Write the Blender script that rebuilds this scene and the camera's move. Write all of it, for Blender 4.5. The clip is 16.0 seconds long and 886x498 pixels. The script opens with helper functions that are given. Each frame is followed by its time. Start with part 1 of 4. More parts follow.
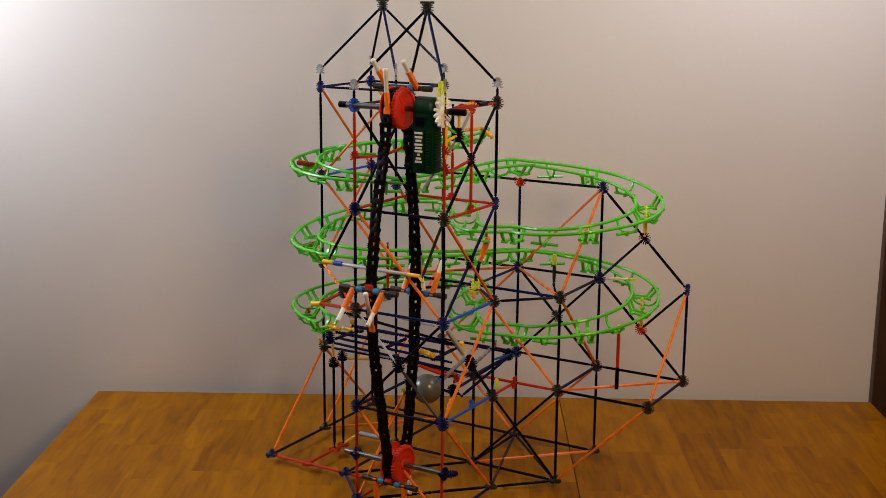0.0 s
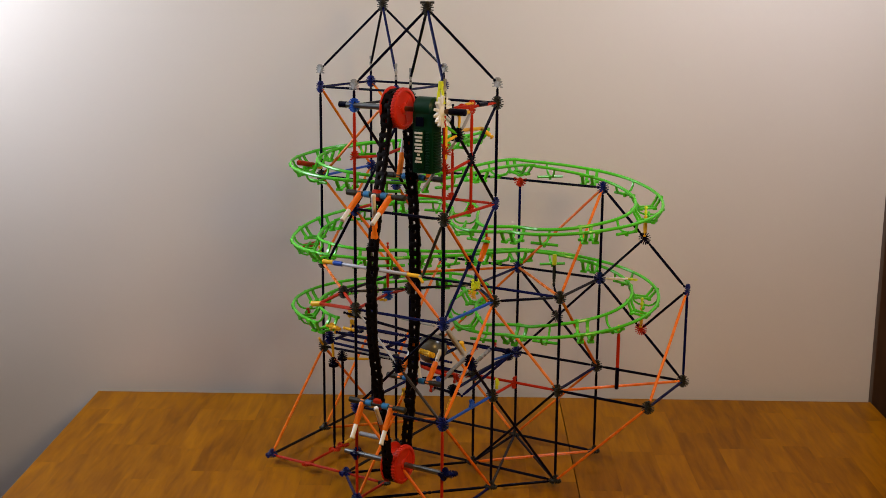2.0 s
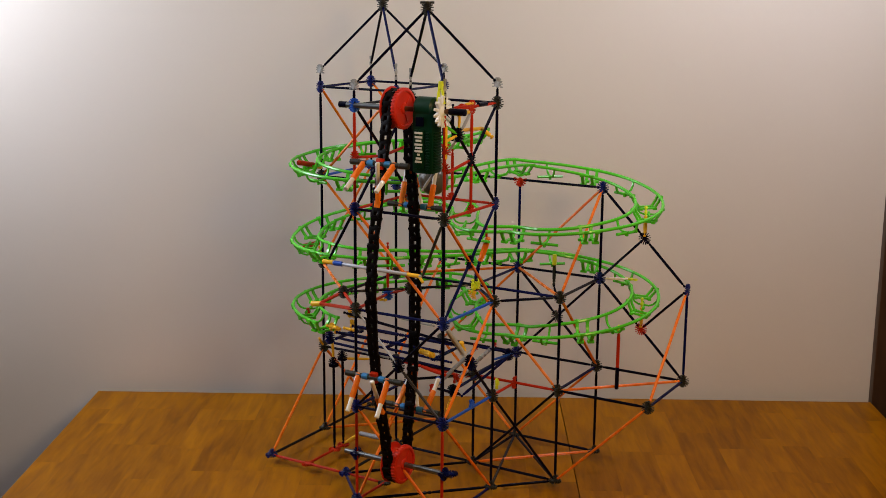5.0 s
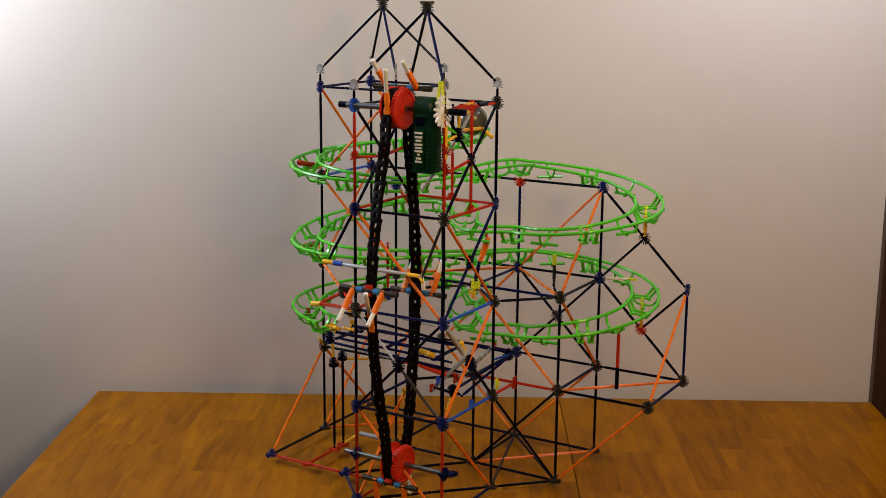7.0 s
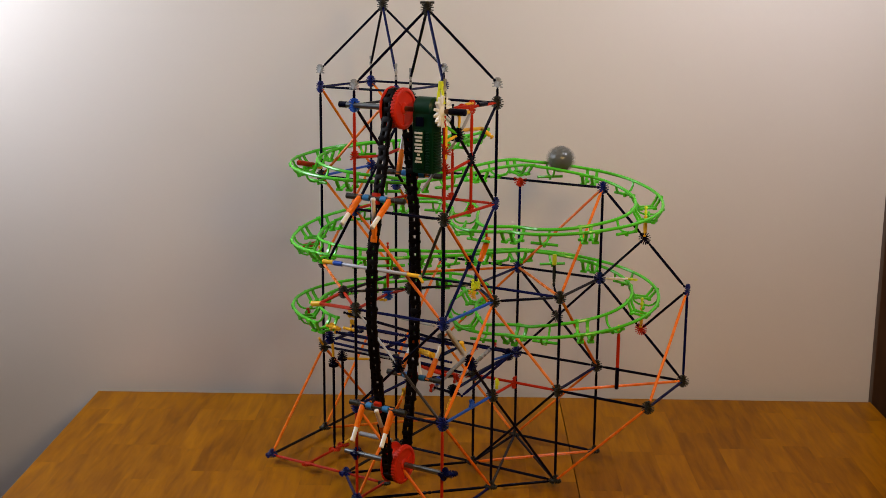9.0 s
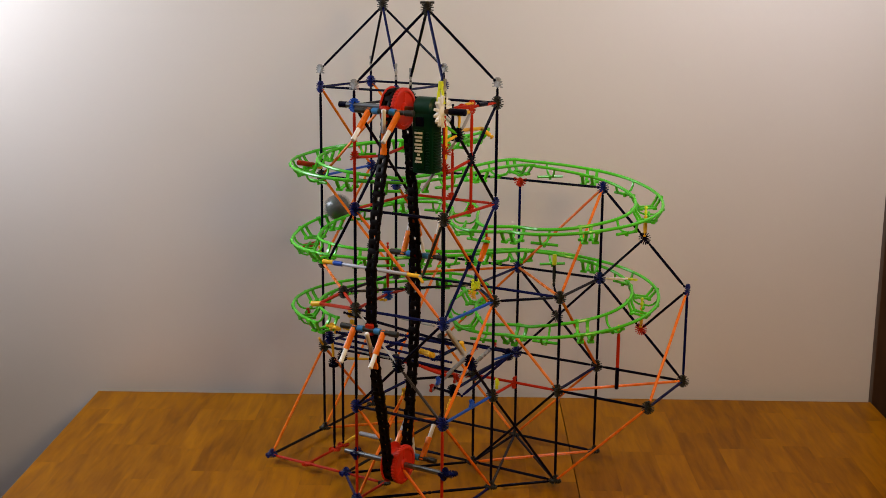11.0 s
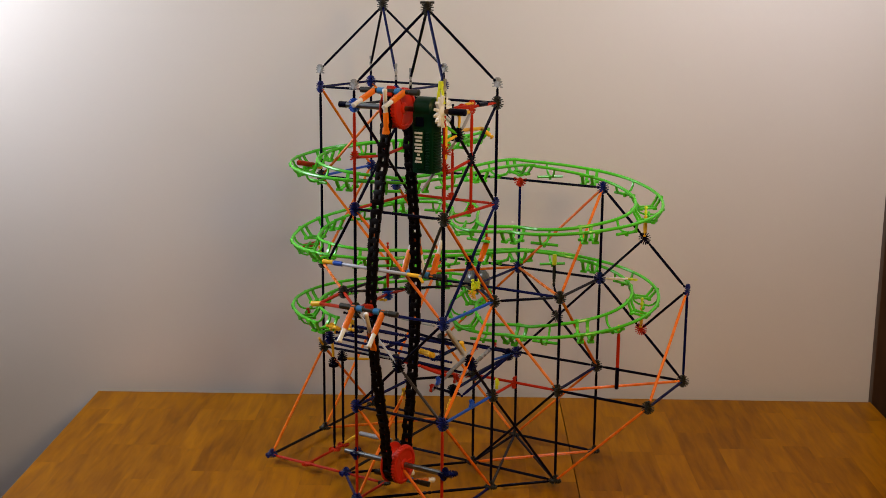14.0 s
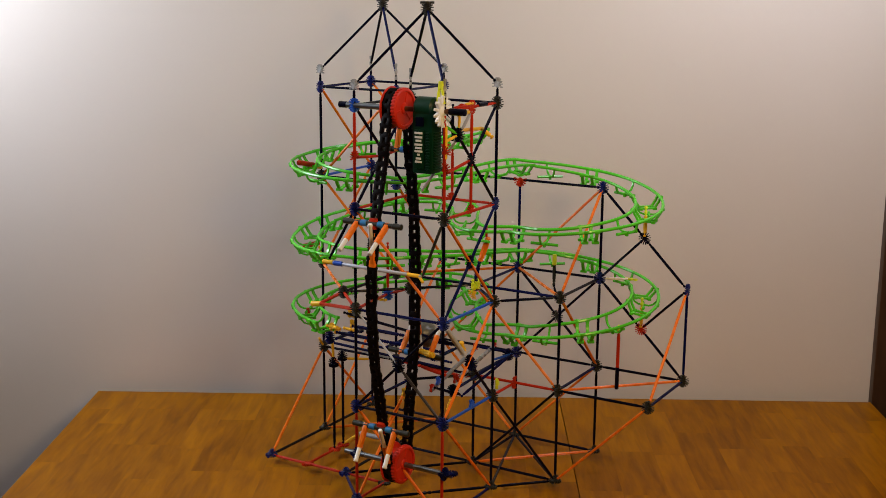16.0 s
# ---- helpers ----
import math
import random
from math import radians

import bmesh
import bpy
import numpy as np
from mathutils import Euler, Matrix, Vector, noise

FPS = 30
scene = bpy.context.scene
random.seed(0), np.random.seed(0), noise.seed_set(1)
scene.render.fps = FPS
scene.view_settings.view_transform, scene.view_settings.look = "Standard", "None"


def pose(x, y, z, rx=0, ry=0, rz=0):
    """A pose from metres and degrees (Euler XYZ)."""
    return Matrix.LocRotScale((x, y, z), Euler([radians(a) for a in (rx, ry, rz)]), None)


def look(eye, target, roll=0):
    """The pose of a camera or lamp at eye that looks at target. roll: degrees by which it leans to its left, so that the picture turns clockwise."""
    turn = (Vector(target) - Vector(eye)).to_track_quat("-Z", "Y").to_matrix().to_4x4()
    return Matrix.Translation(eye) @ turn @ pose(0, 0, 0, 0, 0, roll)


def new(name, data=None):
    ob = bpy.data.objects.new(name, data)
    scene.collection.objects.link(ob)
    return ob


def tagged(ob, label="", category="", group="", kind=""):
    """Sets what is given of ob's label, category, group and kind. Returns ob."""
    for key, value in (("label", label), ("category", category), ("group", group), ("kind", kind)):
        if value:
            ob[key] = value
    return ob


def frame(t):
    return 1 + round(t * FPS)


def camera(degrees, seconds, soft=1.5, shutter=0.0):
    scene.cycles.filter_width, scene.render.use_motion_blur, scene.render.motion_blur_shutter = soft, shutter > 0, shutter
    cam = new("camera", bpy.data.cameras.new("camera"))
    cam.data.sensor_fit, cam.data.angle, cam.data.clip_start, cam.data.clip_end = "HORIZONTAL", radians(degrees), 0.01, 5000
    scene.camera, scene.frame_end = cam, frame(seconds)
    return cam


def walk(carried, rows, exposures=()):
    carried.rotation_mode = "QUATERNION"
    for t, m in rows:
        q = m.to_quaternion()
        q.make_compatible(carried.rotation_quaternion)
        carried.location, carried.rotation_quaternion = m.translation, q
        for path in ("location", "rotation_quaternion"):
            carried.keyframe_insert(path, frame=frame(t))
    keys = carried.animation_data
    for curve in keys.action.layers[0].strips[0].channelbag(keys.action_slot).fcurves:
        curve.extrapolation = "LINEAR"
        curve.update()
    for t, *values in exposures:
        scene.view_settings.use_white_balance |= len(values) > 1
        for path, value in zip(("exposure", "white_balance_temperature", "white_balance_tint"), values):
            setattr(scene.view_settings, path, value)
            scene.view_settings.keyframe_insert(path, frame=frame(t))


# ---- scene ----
cam = camera(39.46, 16.0, soft=0.66, shutter=0.4)
TABLE_Z = 0.75
CAM_POSE = pose(0.232, -2.483, TABLE_Z + 1.110, 77.786, 0, 1.18) @ pose(0, 0, 0, 0, 0, 0.451)
walk(cam, [(0.0, CAM_POSE), (16.0, CAM_POSE)], exposures=[(0.0, 0.0), (16.0, 0.0)])

# ---- world and lights ----
world = bpy.data.worlds.new("room_world")
scene.world = world
world.use_nodes = True
sky = world.node_tree.nodes.new("ShaderNodeTexSky")
sky.sky_type = "NISHITA"
sky.sun_disc = False
sky.sun_elevation = radians(35)
sky.sun_rotation = radians(200)
world.node_tree.links.new(sky.outputs[0], world.node_tree.nodes["Background"].inputs[0])
world.node_tree.nodes["Background"].inputs[1].default_value = 0.06


def area_lamp(name, m, size_x, size_y, watts, colour):
    data = bpy.data.lights.new(name, "AREA")
    data.shape, data.size, data.size_y, data.energy, data.color = "RECTANGLE", size_x, size_y, watts, colour
    ob = new(name, data)
    ob.matrix_world = m
    return ob


# a warm hanging lamp in front of the table, a second lamp that washes the wall from the side, and daylight in the window opening of the side wall
area_lamp("hanging_lamp_light", look((0.82, -1.35, 2.10), (0.42, 0.0, 0.72)), 0.26, 0.45, 13.2, (1.0, 0.635, 0.230))
area_lamp("side_lamp_light", look((1.12, -0.10, 2.46), (0.95, 0.775, 2.10)), 0.22, 0.18, 13.8, (0.86, 0.88, 1.0))
area_lamp("window_light", look((-1.72, 0.28, 2.12), (-0.6, 0.42, 2.27)), 0.80, 0.5, 35, (0.80, 0.87, 1.0))


# ---- materials ----
def material(name):
    m = bpy.data.materials.new(name)
    m.use_nodes = True
    return m, m.node_tree.nodes, m.node_tree.links, m.node_tree.nodes["Principled BSDF"]


def plastic(name, colour, rough=0.32, spread=0.12, clear=0.0, shine=0.26):
    """Moulded plastic with slight unevenness in colour, gloss and surface."""
    m, nodes, links, bsdf = material(name)
    tex = nodes.new("ShaderNodeTexCoord")
    info = nodes.new("ShaderNodeObjectInfo")
    n1 = nodes.new("ShaderNodeTexNoise")
    n1.inputs["Scale"].default_value = 35
    n1.inputs["Detail"].default_value = 4
    links.new(tex.outputs["Object"], n1.inputs["Vector"])
    add = nodes.new("ShaderNodeMath")
    add.operation = "ADD"
    links.new(n1.outputs["Fac"], add.inputs[0])
    links.new(info.outputs["Random"], add.inputs[1])
    ramp = nodes.new("ShaderNodeMapRange")
    ramp.inputs["From Min"].default_value = 0.3
    ramp.inputs["From Max"].default_value = 1.7
    ramp.inputs["To Min"].default_value = 1 - spread
    ramp.inputs["To Max"].default_value = 1 + spread
    links.new(add.outputs[0], ramp.inputs["Value"])
    hsv = nodes.new("ShaderNodeHueSaturation")
    hsv.inputs["Color"].default_value = (*colour, 1)
    links.new(ramp.outputs[0], hsv.inputs["Value"])
    links.new(hsv.outputs[0], bsdf.inputs["Base Color"])
    r2 = nodes.new("ShaderNodeMapRange")
    r2.inputs["To Min"].default_value = max(rough - 0.10, 0.05)
    r2.inputs["To Max"].default_value = rough + 0.12
    links.new(n1.outputs["Fac"], r2.inputs["Value"])
    links.new(r2.outputs[0], bsdf.inputs["Roughness"])
    n2 = nodes.new("ShaderNodeTexNoise")
    n2.inputs["Scale"].default_value = 420
    links.new(tex.outputs["Object"], n2.inputs["Vector"])
    bump = nodes.new("ShaderNodeBump")
    bump.inputs["Strength"].default_value = 0.06
    bump.inputs["Distance"].default_value = 0.001
    links.new(n2.outputs["Fac"], bump.inputs["Height"])
    links.new(bump.outputs[0], bsdf.inputs["Normal"])
    bsdf.inputs["Specular IOR Level"].default_value = shine
    if clear:
        bsdf.inputs["Transmission Weight"].default_value = clear
        bsdf.inputs["IOR"].default_value = 1.45
    return m


BLACK = plastic("black_plastic", (0.0022, 0.0026, 0.0130), 0.17, shine=0.13)
CHAIN = plastic("chain_black_plastic", (0.0035, 0.0017, 0.0013), 0.42, shine=0.06)
NAVY = plastic("navy_plastic", (0.003, 0.006, 0.062), 0.18, shine=0.18)
BLUE = plastic("blue_plastic", (0.010, 0.085, 0.52), 0.32, shine=0.35)
DIM = plastic("dim_grey_plastic", (0.034, 0.027, 0.032), 0.34, shine=0.25)
AZURE = plastic("azure_plastic", (0.03, 0.20, 0.50), 0.32, shine=0.35)
SMOKE = plastic("smoky_grey_plastic", (0.30, 0.31, 0.36), 0.25, 0.10, 0.25, 0.5)
PALE = plastic("pale_grey_plastic", (0.50, 0.53, 0.60), 0.30, shine=0.5)
JOINT_BLUE = plastic("connector_blue_plastic", (0.005, 0.012, 0.135), 0.34, shine=0.22)
BROWN = plastic("brown_plastic", (0.10, 0.045, 0.02), 0.4)
STEEL = plastic("steel_rod", (0.19, 0.20, 0.205), 0.30, shine=0.5)
STEEL.node_tree.nodes["Principled BSDF"].inputs["Metallic"].default_value = 0.85
ORANGE = plastic("orange_plastic", (0.85, 0.19, 0.012), 0.26, shine=0.3)
RED = plastic("red_plastic", (0.46, 0.026, 0.007), 0.38, shine=0.08)
WHEEL_RED = plastic("wheel_red_plastic", (0.60, 0.028, 0.012), 0.30)
GREEN = plastic("lime_plastic", (0.085, 0.58, 0.022), 0.22, shine=0.4)
YELLOW = plastic("yellow_plastic", (0.85, 0.48, 0.02), 0.35)
LEMON = plastic("lemon_plastic", (0.72, 0.80, 0.03), 0.35)
GREY = plastic("grey_plastic", (0.30, 0.30, 0.32), 0.35)
DARK_GREY = plastic("dark_grey_plastic", (0.022, 0.022, 0.016), 0.36, shine=0.30)
WHITE = plastic("white_plastic", (0.84, 0.84, 0.82), 0.38)
CLEAR = plastic("clear_plastic", (0.68, 0.68, 0.66), 0.22, 0.05, 0.60, 0.5)
MOTOR_GREEN = plastic("motor_green_plastic", (0.002, 0.028, 0.012), 0.32, shine=0.25)
BALL_GREY = plastic("ball_grey", (0.105, 0.105, 0.092), 0.24, 0.08, shine=0.5)


def wall_paint(name, colour):
    m, nodes, links, bsdf = material(name)
    tex = nodes.new("ShaderNodeTexCoord")
    n1 = nodes.new("ShaderNodeTexNoise")
    n1.inputs["Scale"].default_value = 1.6
    n1.inputs["Detail"].default_value = 5
    links.new(tex.outputs["Object"], n1.inputs["Vector"])
    mix = nodes.new("ShaderNodeMixRGB")
    mix.inputs[1].default_value = (*[c * 0.95 for c in colour], 1)
    mix.inputs[2].default_value = (*[min(c * 1.04, 1) for c in colour], 1)
    links.new(n1.outputs["Fac"], mix.inputs[0])
    links.new(mix.outputs[0], bsdf.inputs["Base Color"])
    bsdf.inputs["Roughness"].default_value = 0.55
    n2 = nodes.new("ShaderNodeTexNoise")
    n2.inputs["Scale"].default_value = 90
    n2.inputs["Detail"].default_value = 3
    links.new(tex.outputs["Object"], n2.inputs["Vector"])
    bump = nodes.new("ShaderNodeBump")
    bump.inputs["Strength"].default_value = 0.10
    bump.inputs["Distance"].default_value = 0.002
    links.new(n2.outputs["Fac"], bump.inputs["Height"])
    links.new(bump.outputs[0], bsdf.inputs["Normal"])
    return m


def wood(name, dark, light, rough, along=0, grain=1.0, vary=0.5):
    """Varnished wood; along: the axis of the grain; the tone varies from piece to piece."""
    m, nodes, links, bsdf = material(name)
    tex = nodes.new("ShaderNodeTexCoord")
    info = nodes.new("ShaderNodeObjectInfo")
    off = nodes.new("ShaderNodeVectorMath")
    off.operation = "MULTIPLY_ADD"
    rnd = nodes.new("ShaderNodeCombineXYZ")
    for i in range(3):
        links.new(info.outputs["Random"], rnd.inputs[i])
    links.new(rnd.outputs[0], off.inputs[0])
    off.inputs[1].default_value = (17.0, 31.0, 7.0)
    links.new(tex.outputs["Object"], off.inputs[2])
    mp = nodes.new("ShaderNodeMapping")
    mp.inputs["Scale"].default_value = [7 * grain if i == along else 80 * grain for i in range(3)]
    links.new(off.outputs[0], mp.inputs["Vector"])
    n1 = nodes.new("ShaderNodeTexNoise")
    n1.inputs["Scale"].default_value = 1.0
    n1.inputs["Detail"].default_value = 6
    n1.inputs["Roughness"].default_value = 0.7
    links.new(mp.outputs[0], n1.inputs["Vector"])
    n3 = nodes.new("ShaderNodeTexNoise")
    n3.inputs["Scale"].default_value = 1.0
    n3.inputs["Detail"].default_value = 5
    n3.inputs["Distortion"].default_value = 0.6
    streak = nodes.new("ShaderNodeMapping")
    streak.inputs["Scale"].default_value = [6 * grain if i == along else 34 * grain for i in range(3)]
    links.new(off.outputs[0], streak.inputs["Vector"])
    links.new(streak.outputs[0], n3.inputs["Vector"])
    mixf = nodes.new("ShaderNodeMath")
    mixf.operation = "MULTIPLY_ADD"
    links.new(info.outputs["Random"], mixf.inputs[0])
    mixf.inputs[1].default_value = vary
    sub = nodes.new("ShaderNodeMath")
    sub.operation = "MULTIPLY_ADD"
    links.new(n1.outputs["Fac"], sub.inputs[0])
    sub.inputs[1].default_value = 0.55
    m3 = nodes.new("ShaderNodeMath")
    m3.operation = "MULTIPLY_ADD"
    links.new(n3.outputs["Fac"], m3.inputs[0])
    m3.inputs[1].default_value = 1.05
    m3.inputs[2].default_value = -0.29 - vary / 2
    links.new(m3.outputs[0], sub.inputs[2])
    links.new(sub.outputs[0], mixf.inputs[2])
    mix = nodes.new("ShaderNodeMixRGB")
    mix.inputs[1].default_value = (*dark, 1)
    mix.inputs[2].default_value = (*light, 1)
    mix.use_clamp = True
    links.new(mixf.outputs[0], mix.inputs[0])
    links.new(mix.outputs[0], bsdf.inputs["Base Color"])
    r = nodes.new("ShaderNodeMapRange")
    r.inputs["To Min"].default_value = rough - 0.08
    r.inputs["To Max"].default_value = rough + 0.14
    links.new(n3.outputs["Fac"], r.inputs["Value"])
    links.new(r.outputs[0], bsdf.inputs["Roughness"])
    bump = nodes.new("ShaderNodeBump")
    bump.inputs["Strength"].default_value = 0.08
    bump.inputs["Distance"].default_value = 0.001
    links.new(n1.outputs["Fac"], bump.inputs["Height"])
    links.new(bump.outputs[0], bsdf.inputs["Normal"])
    return m


WALL = wall_paint("wall_paint", (0.67, 0.61, 0.555))
# for walls out of view: a dark brown chosen to dim and warm bounced light
BOUNCE_WALL = wall_paint("bounce_wall_paint", (0.17, 0.11, 0.06))
CEILING = wall_paint("ceiling_paint", (0.62, 0.60, 0.57))
TABLE_WOOD = wood("table_wood", (0.112, 0.031, 0.0005), (0.425, 0.162, 0.0018), 0.40, along=1, vary=0.24)
TABLE_WOOD.node_tree.nodes["Principled BSDF"].inputs["Specular IOR Level"].default_value = 0.07
DARK_WOOD = wood("dark_trim_wood", (0.030, 0.012, 0.005), (0.075, 0.032, 0.012), 0.45, along=2)
FLOOR_WOOD = wood("floor_wood", (0.06, 0.03, 0.014), (0.14, 0.075, 0.035), 0.4, along=0)


# ---- mesh helpers ----
def to_mesh(name, bm, mat, smooth=True):
    me = bpy.data.meshes.new(name)
    bm.to_mesh(me)
    bm.free()
    me.materials.append(mat)
    if smooth:
        for p in me.polygons:
            p.use_smooth = True
        me.set_sharp_from_angle(angle=radians(38))
    return me


def part(name, bm, mat, parent, label="", m=None):
    me = bm if isinstance(bm, bpy.types.Mesh) else to_mesh(name, bm, mat)
    ob = new(name, me)
    ob.parent = parent
    if m is not None:
        ob.matrix_basis = m
    if label:
        tagged(ob, label)
    return ob


def add_box(bm, m, sx, sy, sz, bevel=0.0):
    made = bmesh.ops.create_cube(bm, size=1, matrix=m @ Matrix.Diagonal((sx, sy, sz, 1)))
    if bevel:
        edges = list({e for v in made["verts"] for e in v.link_edges})
        bmesh.ops.bevel(bm, geom=edges, offset=bevel, segments=2, affect="EDGES", profile=0.6)


def add_lathe(bm, m, outline, seg=16):
    """outline: (radius, height) pairs, from bottom to top, round local z."""
    rings = []
    for r, z in outline:
        rings.append([bm.verts.new(m @ Vector((r * math.cos(2 * math.pi * a / seg), r * math.sin(2 * math.pi * a / seg), z))) for a in range(seg)])
    for a, b in zip(rings, rings[1:]):
        for i in range(seg):
            bm.faces.new((a[i], a[(i + 1) % seg], b[(i + 1) % seg], b[i]))
    bm.faces.new(rings[0][::-1])
    bm.faces.new(rings[-1])


def add_tube(bm, points, radius, seg=8, closed=False, squash=1.0):
    """A tube along points; squash flattens it in height."""
    rings = []
    n = len(points)
    for i, p in enumerate(points):
        a = points[i - 1] if (i or closed) else points[i]
        b = points[(i + 1) % n] if (i < n - 1 or closed) else points[i]
        d = (b - a).normalized()
        side = d.cross(Vector((0, 0, 1)))
        side = side.normalized() if side.length > 1e-4 else Vector((1, 0, 0))
        up = side.cross(d)
        rings.append([bm.verts.new(p + radius * (math.cos(2 * math.pi * k / seg) * side + squash * math.sin(2 * math.pi * k / seg) * up)) for k in range(seg)])
    pairs = list(zip(rings, rings[1:])) + ([(rings[-1], rings[0])] if closed else [])
    for a, b in pairs:
        for k in range(seg):
            bm.faces.new((a[k], b[k], b[(k + 1) % seg], a[(k + 1) % seg]))
    if not closed:
        bm.faces.new(rings[0])
        bm.faces.new(rings[-1][::-1])


def along(a, b, spin=0.0):
    """A pose at a whose z axis points to b."""
    d = Vector(b) - Vector(a)
    return Matrix.Translation(a) @ d.to_track_quat("Z", "Y").to_matrix().to_4x4() @ pose(0, 0, 0, 0, 0, spin)


# ---- the room ----
def room():
    X0, X1, Y0, Y1, H = -1.75, 2.6, -3.4, 0.775, 2.5
    bm = bmesh.new()
    add_box(bm, pose((X0 + X1) / 2, (Y0 + Y1) / 2, -0.05), X1 - X0 + 0.3, Y1 - Y0 + 0.3, 0.1)
    tagged(new("floor", to_mesh("floor", bm, FLOOR_WOOD)), "brown wooden floor of the room", "floor", kind="structure")
    bm = bmesh.new()
    add_box(bm, pose((X0 + X1) / 2, (Y0 + Y1) / 2, H + 0.05), X1 - X0 + 0.3, Y1 - Y0 + 0.3, 0.1)
    tagged(new("ceiling", to_mesh("ceiling", bm, CEILING)), "white painted ceiling of the room", "ceiling", kind="structure")
    bm = bmesh.new()
    add_box(bm, pose((X0 + X1) / 2, Y1 + 0.06, H / 2), X1 - X0 + 0.24, 0.12, H)
    tagged(new("wall_north", to_mesh("wall_north", bm, WALL)), "plain pale greyish-white painted wall behind the table", "wall", kind="structure")
    # the other walls are unseen; their brown only shapes the bounce light
    bm = bmesh.new()
    add_box(bm, pose((X0 + X1) / 2, Y0 - 0.06, H / 2), X1 - X0 + 0.24, 0.12, H)
    tagged(new("wall_south", to_mesh("wall_south", bm, BOUNCE_WALL)), "plain unseen room wall, dark brown to dim and warm the bounced light", "wall", kind="structure")
    bm = bmesh.new()
    add_box(bm, pose(X1 + 0.06, (Y0 + Y1) / 2, H / 2), 0.12, Y1 - Y0, H)
    tagged(new("wall_east", to_mesh("wall_east", bm, BOUNCE_WALL)), "plain unseen room wall, dark brown to dim and warm the bounced light", "wall", kind="structure")
    # the window wall: four pieces round an opening
    ya, yb, za, zb = -0.15, 0.71, 1.80, 2.40
    bm = bmesh.new()
    add_box(bm, pose(X0 - 0.06, (Y0 + ya) / 2, H / 2), 0.12, ya - Y0, H)
    add_box(bm, pose(X0 - 0.06, (Y1 + yb) / 2, H / 2), 0.12, Y1 - yb, H)
    add_box(bm, pose(X0 - 0.06, (ya + yb) / 2, za / 2), 0.12, yb - ya, za)
    add_box(bm, pose(X0 - 0.06, (ya + yb) / 2, (zb + H) / 2), 0.12, yb - ya, H - zb)
    tagged(new("wall_west", to_mesh("wall_west", bm, BOUNCE_WALL)), "unseen room wall with a window opening near the ceiling, dark brown to dim and warm the bounced light", "wall", kind="structure")


def side_frame():
    """The dark upright at the wall beyond the table's end."""
    bm = bmesh.new()
    add_box(bm, pose(1.455, 0.759, 1.22), 0.236, 0.030, 2.44, 0.004)
    add_box(bm, pose(1.50, 0.741, 1.22), 0.13, 0.012, 2.44, 0.003)
    ob = new("dark_wood_casing", to_mesh("dark_wood_casing", bm, DARK_WOOD))
    tagged(ob, "dark brown wooden upright casing against the wall", "trim", kind="structure")


def table():
    L, R, B, F = -0.781, 1.332, 0.740, -0.36
    top = new("wooden_table")
    top.location = (0, 0, 0)
    tagged(top, "large honey-brown wooden table topped with glued blocks", "table")
    bm = bmesh.new()
    add_box(bm, pose((L + R) / 2, (B + F) / 2, TABLE_Z - 0.0275), R - L - 0.002, B - F - 0.002, 0.034, 0.004)
    part("core", bm, TABLE_WOOD, top)
    for x in (L + 0.09, R - 0.09):
        for y in (F + 0.09, B - 0.09):
            bm = bmesh.new()
            add_box(bm, pose(x, y, (TABLE_Z - 0.04) / 2), 0.075, 0.075, TABLE_Z - 0.04, 0.006)
            part("leg", bm, DARK_WOOD, top)
    for y in (F + 0.09, B - 0.09):
        bm = bmesh.new()
        add_box(bm, pose((L + R) / 2, y, TABLE_Z - 0.09), R - L - 0.26, 0.025, 0.10, 0.003)
        part("apron", bm, TABLE_WOOD, top)
    # glued blocks: staves that run across the table, each of several lengths; a narrow seam where the leaf joins
    rng = random.Random(7)
    seam = 0.487
    x = L
    while x < R - 0.01:
        w = rng.uniform(0.060, 0.105)
        stop = seam if x < seam - 0.001 else R
        if stop - (x + w) < 0.06:
            w = stop - x
        y = B
        y_len = rng.uniform(0.10, 0.40)
        while y > F + 0.01:
            n = y_len if y - y_len > F + 0.08 else y - F
            bm = bmesh.new()
            gap = 0.0022 if abs(x + w - seam) < 0.001 else 0.0
            add_box(bm, Matrix(), w - gap - 0.00008, n - 0.00008, 0.010)
            part("block", bm, TABLE_WOOD, top, "", Matrix.Translation((x + (w - gap) / 2, y - n / 2, TABLE_Z - 0.005)))
            y -= n
            y_len = rng.uniform(0.20, 0.46)
        x += w
    return top


room()
side_frame()
table_top = table()

# ---- the rod tower ----
U = 0.212          # distance between neighbouring joints
Z0 = 0.018         # height of the lowest joints over the table
TOWER_POSE = pose(0, 0, TABLE_Z, 0, 0, -29.54)
tower = new("ball_run_tower")
tower.matrix_world = TOWER_POSE
tagged(tower, "tall toy ball run of snap-together plastic rods standing on the table", "toy tower")


def N(i, j, k):
    """A joint of the lattice in the tower's own space."""
    return Vector((i * U, j * U, Z0 + k * U))


ROD_MESHES = {}


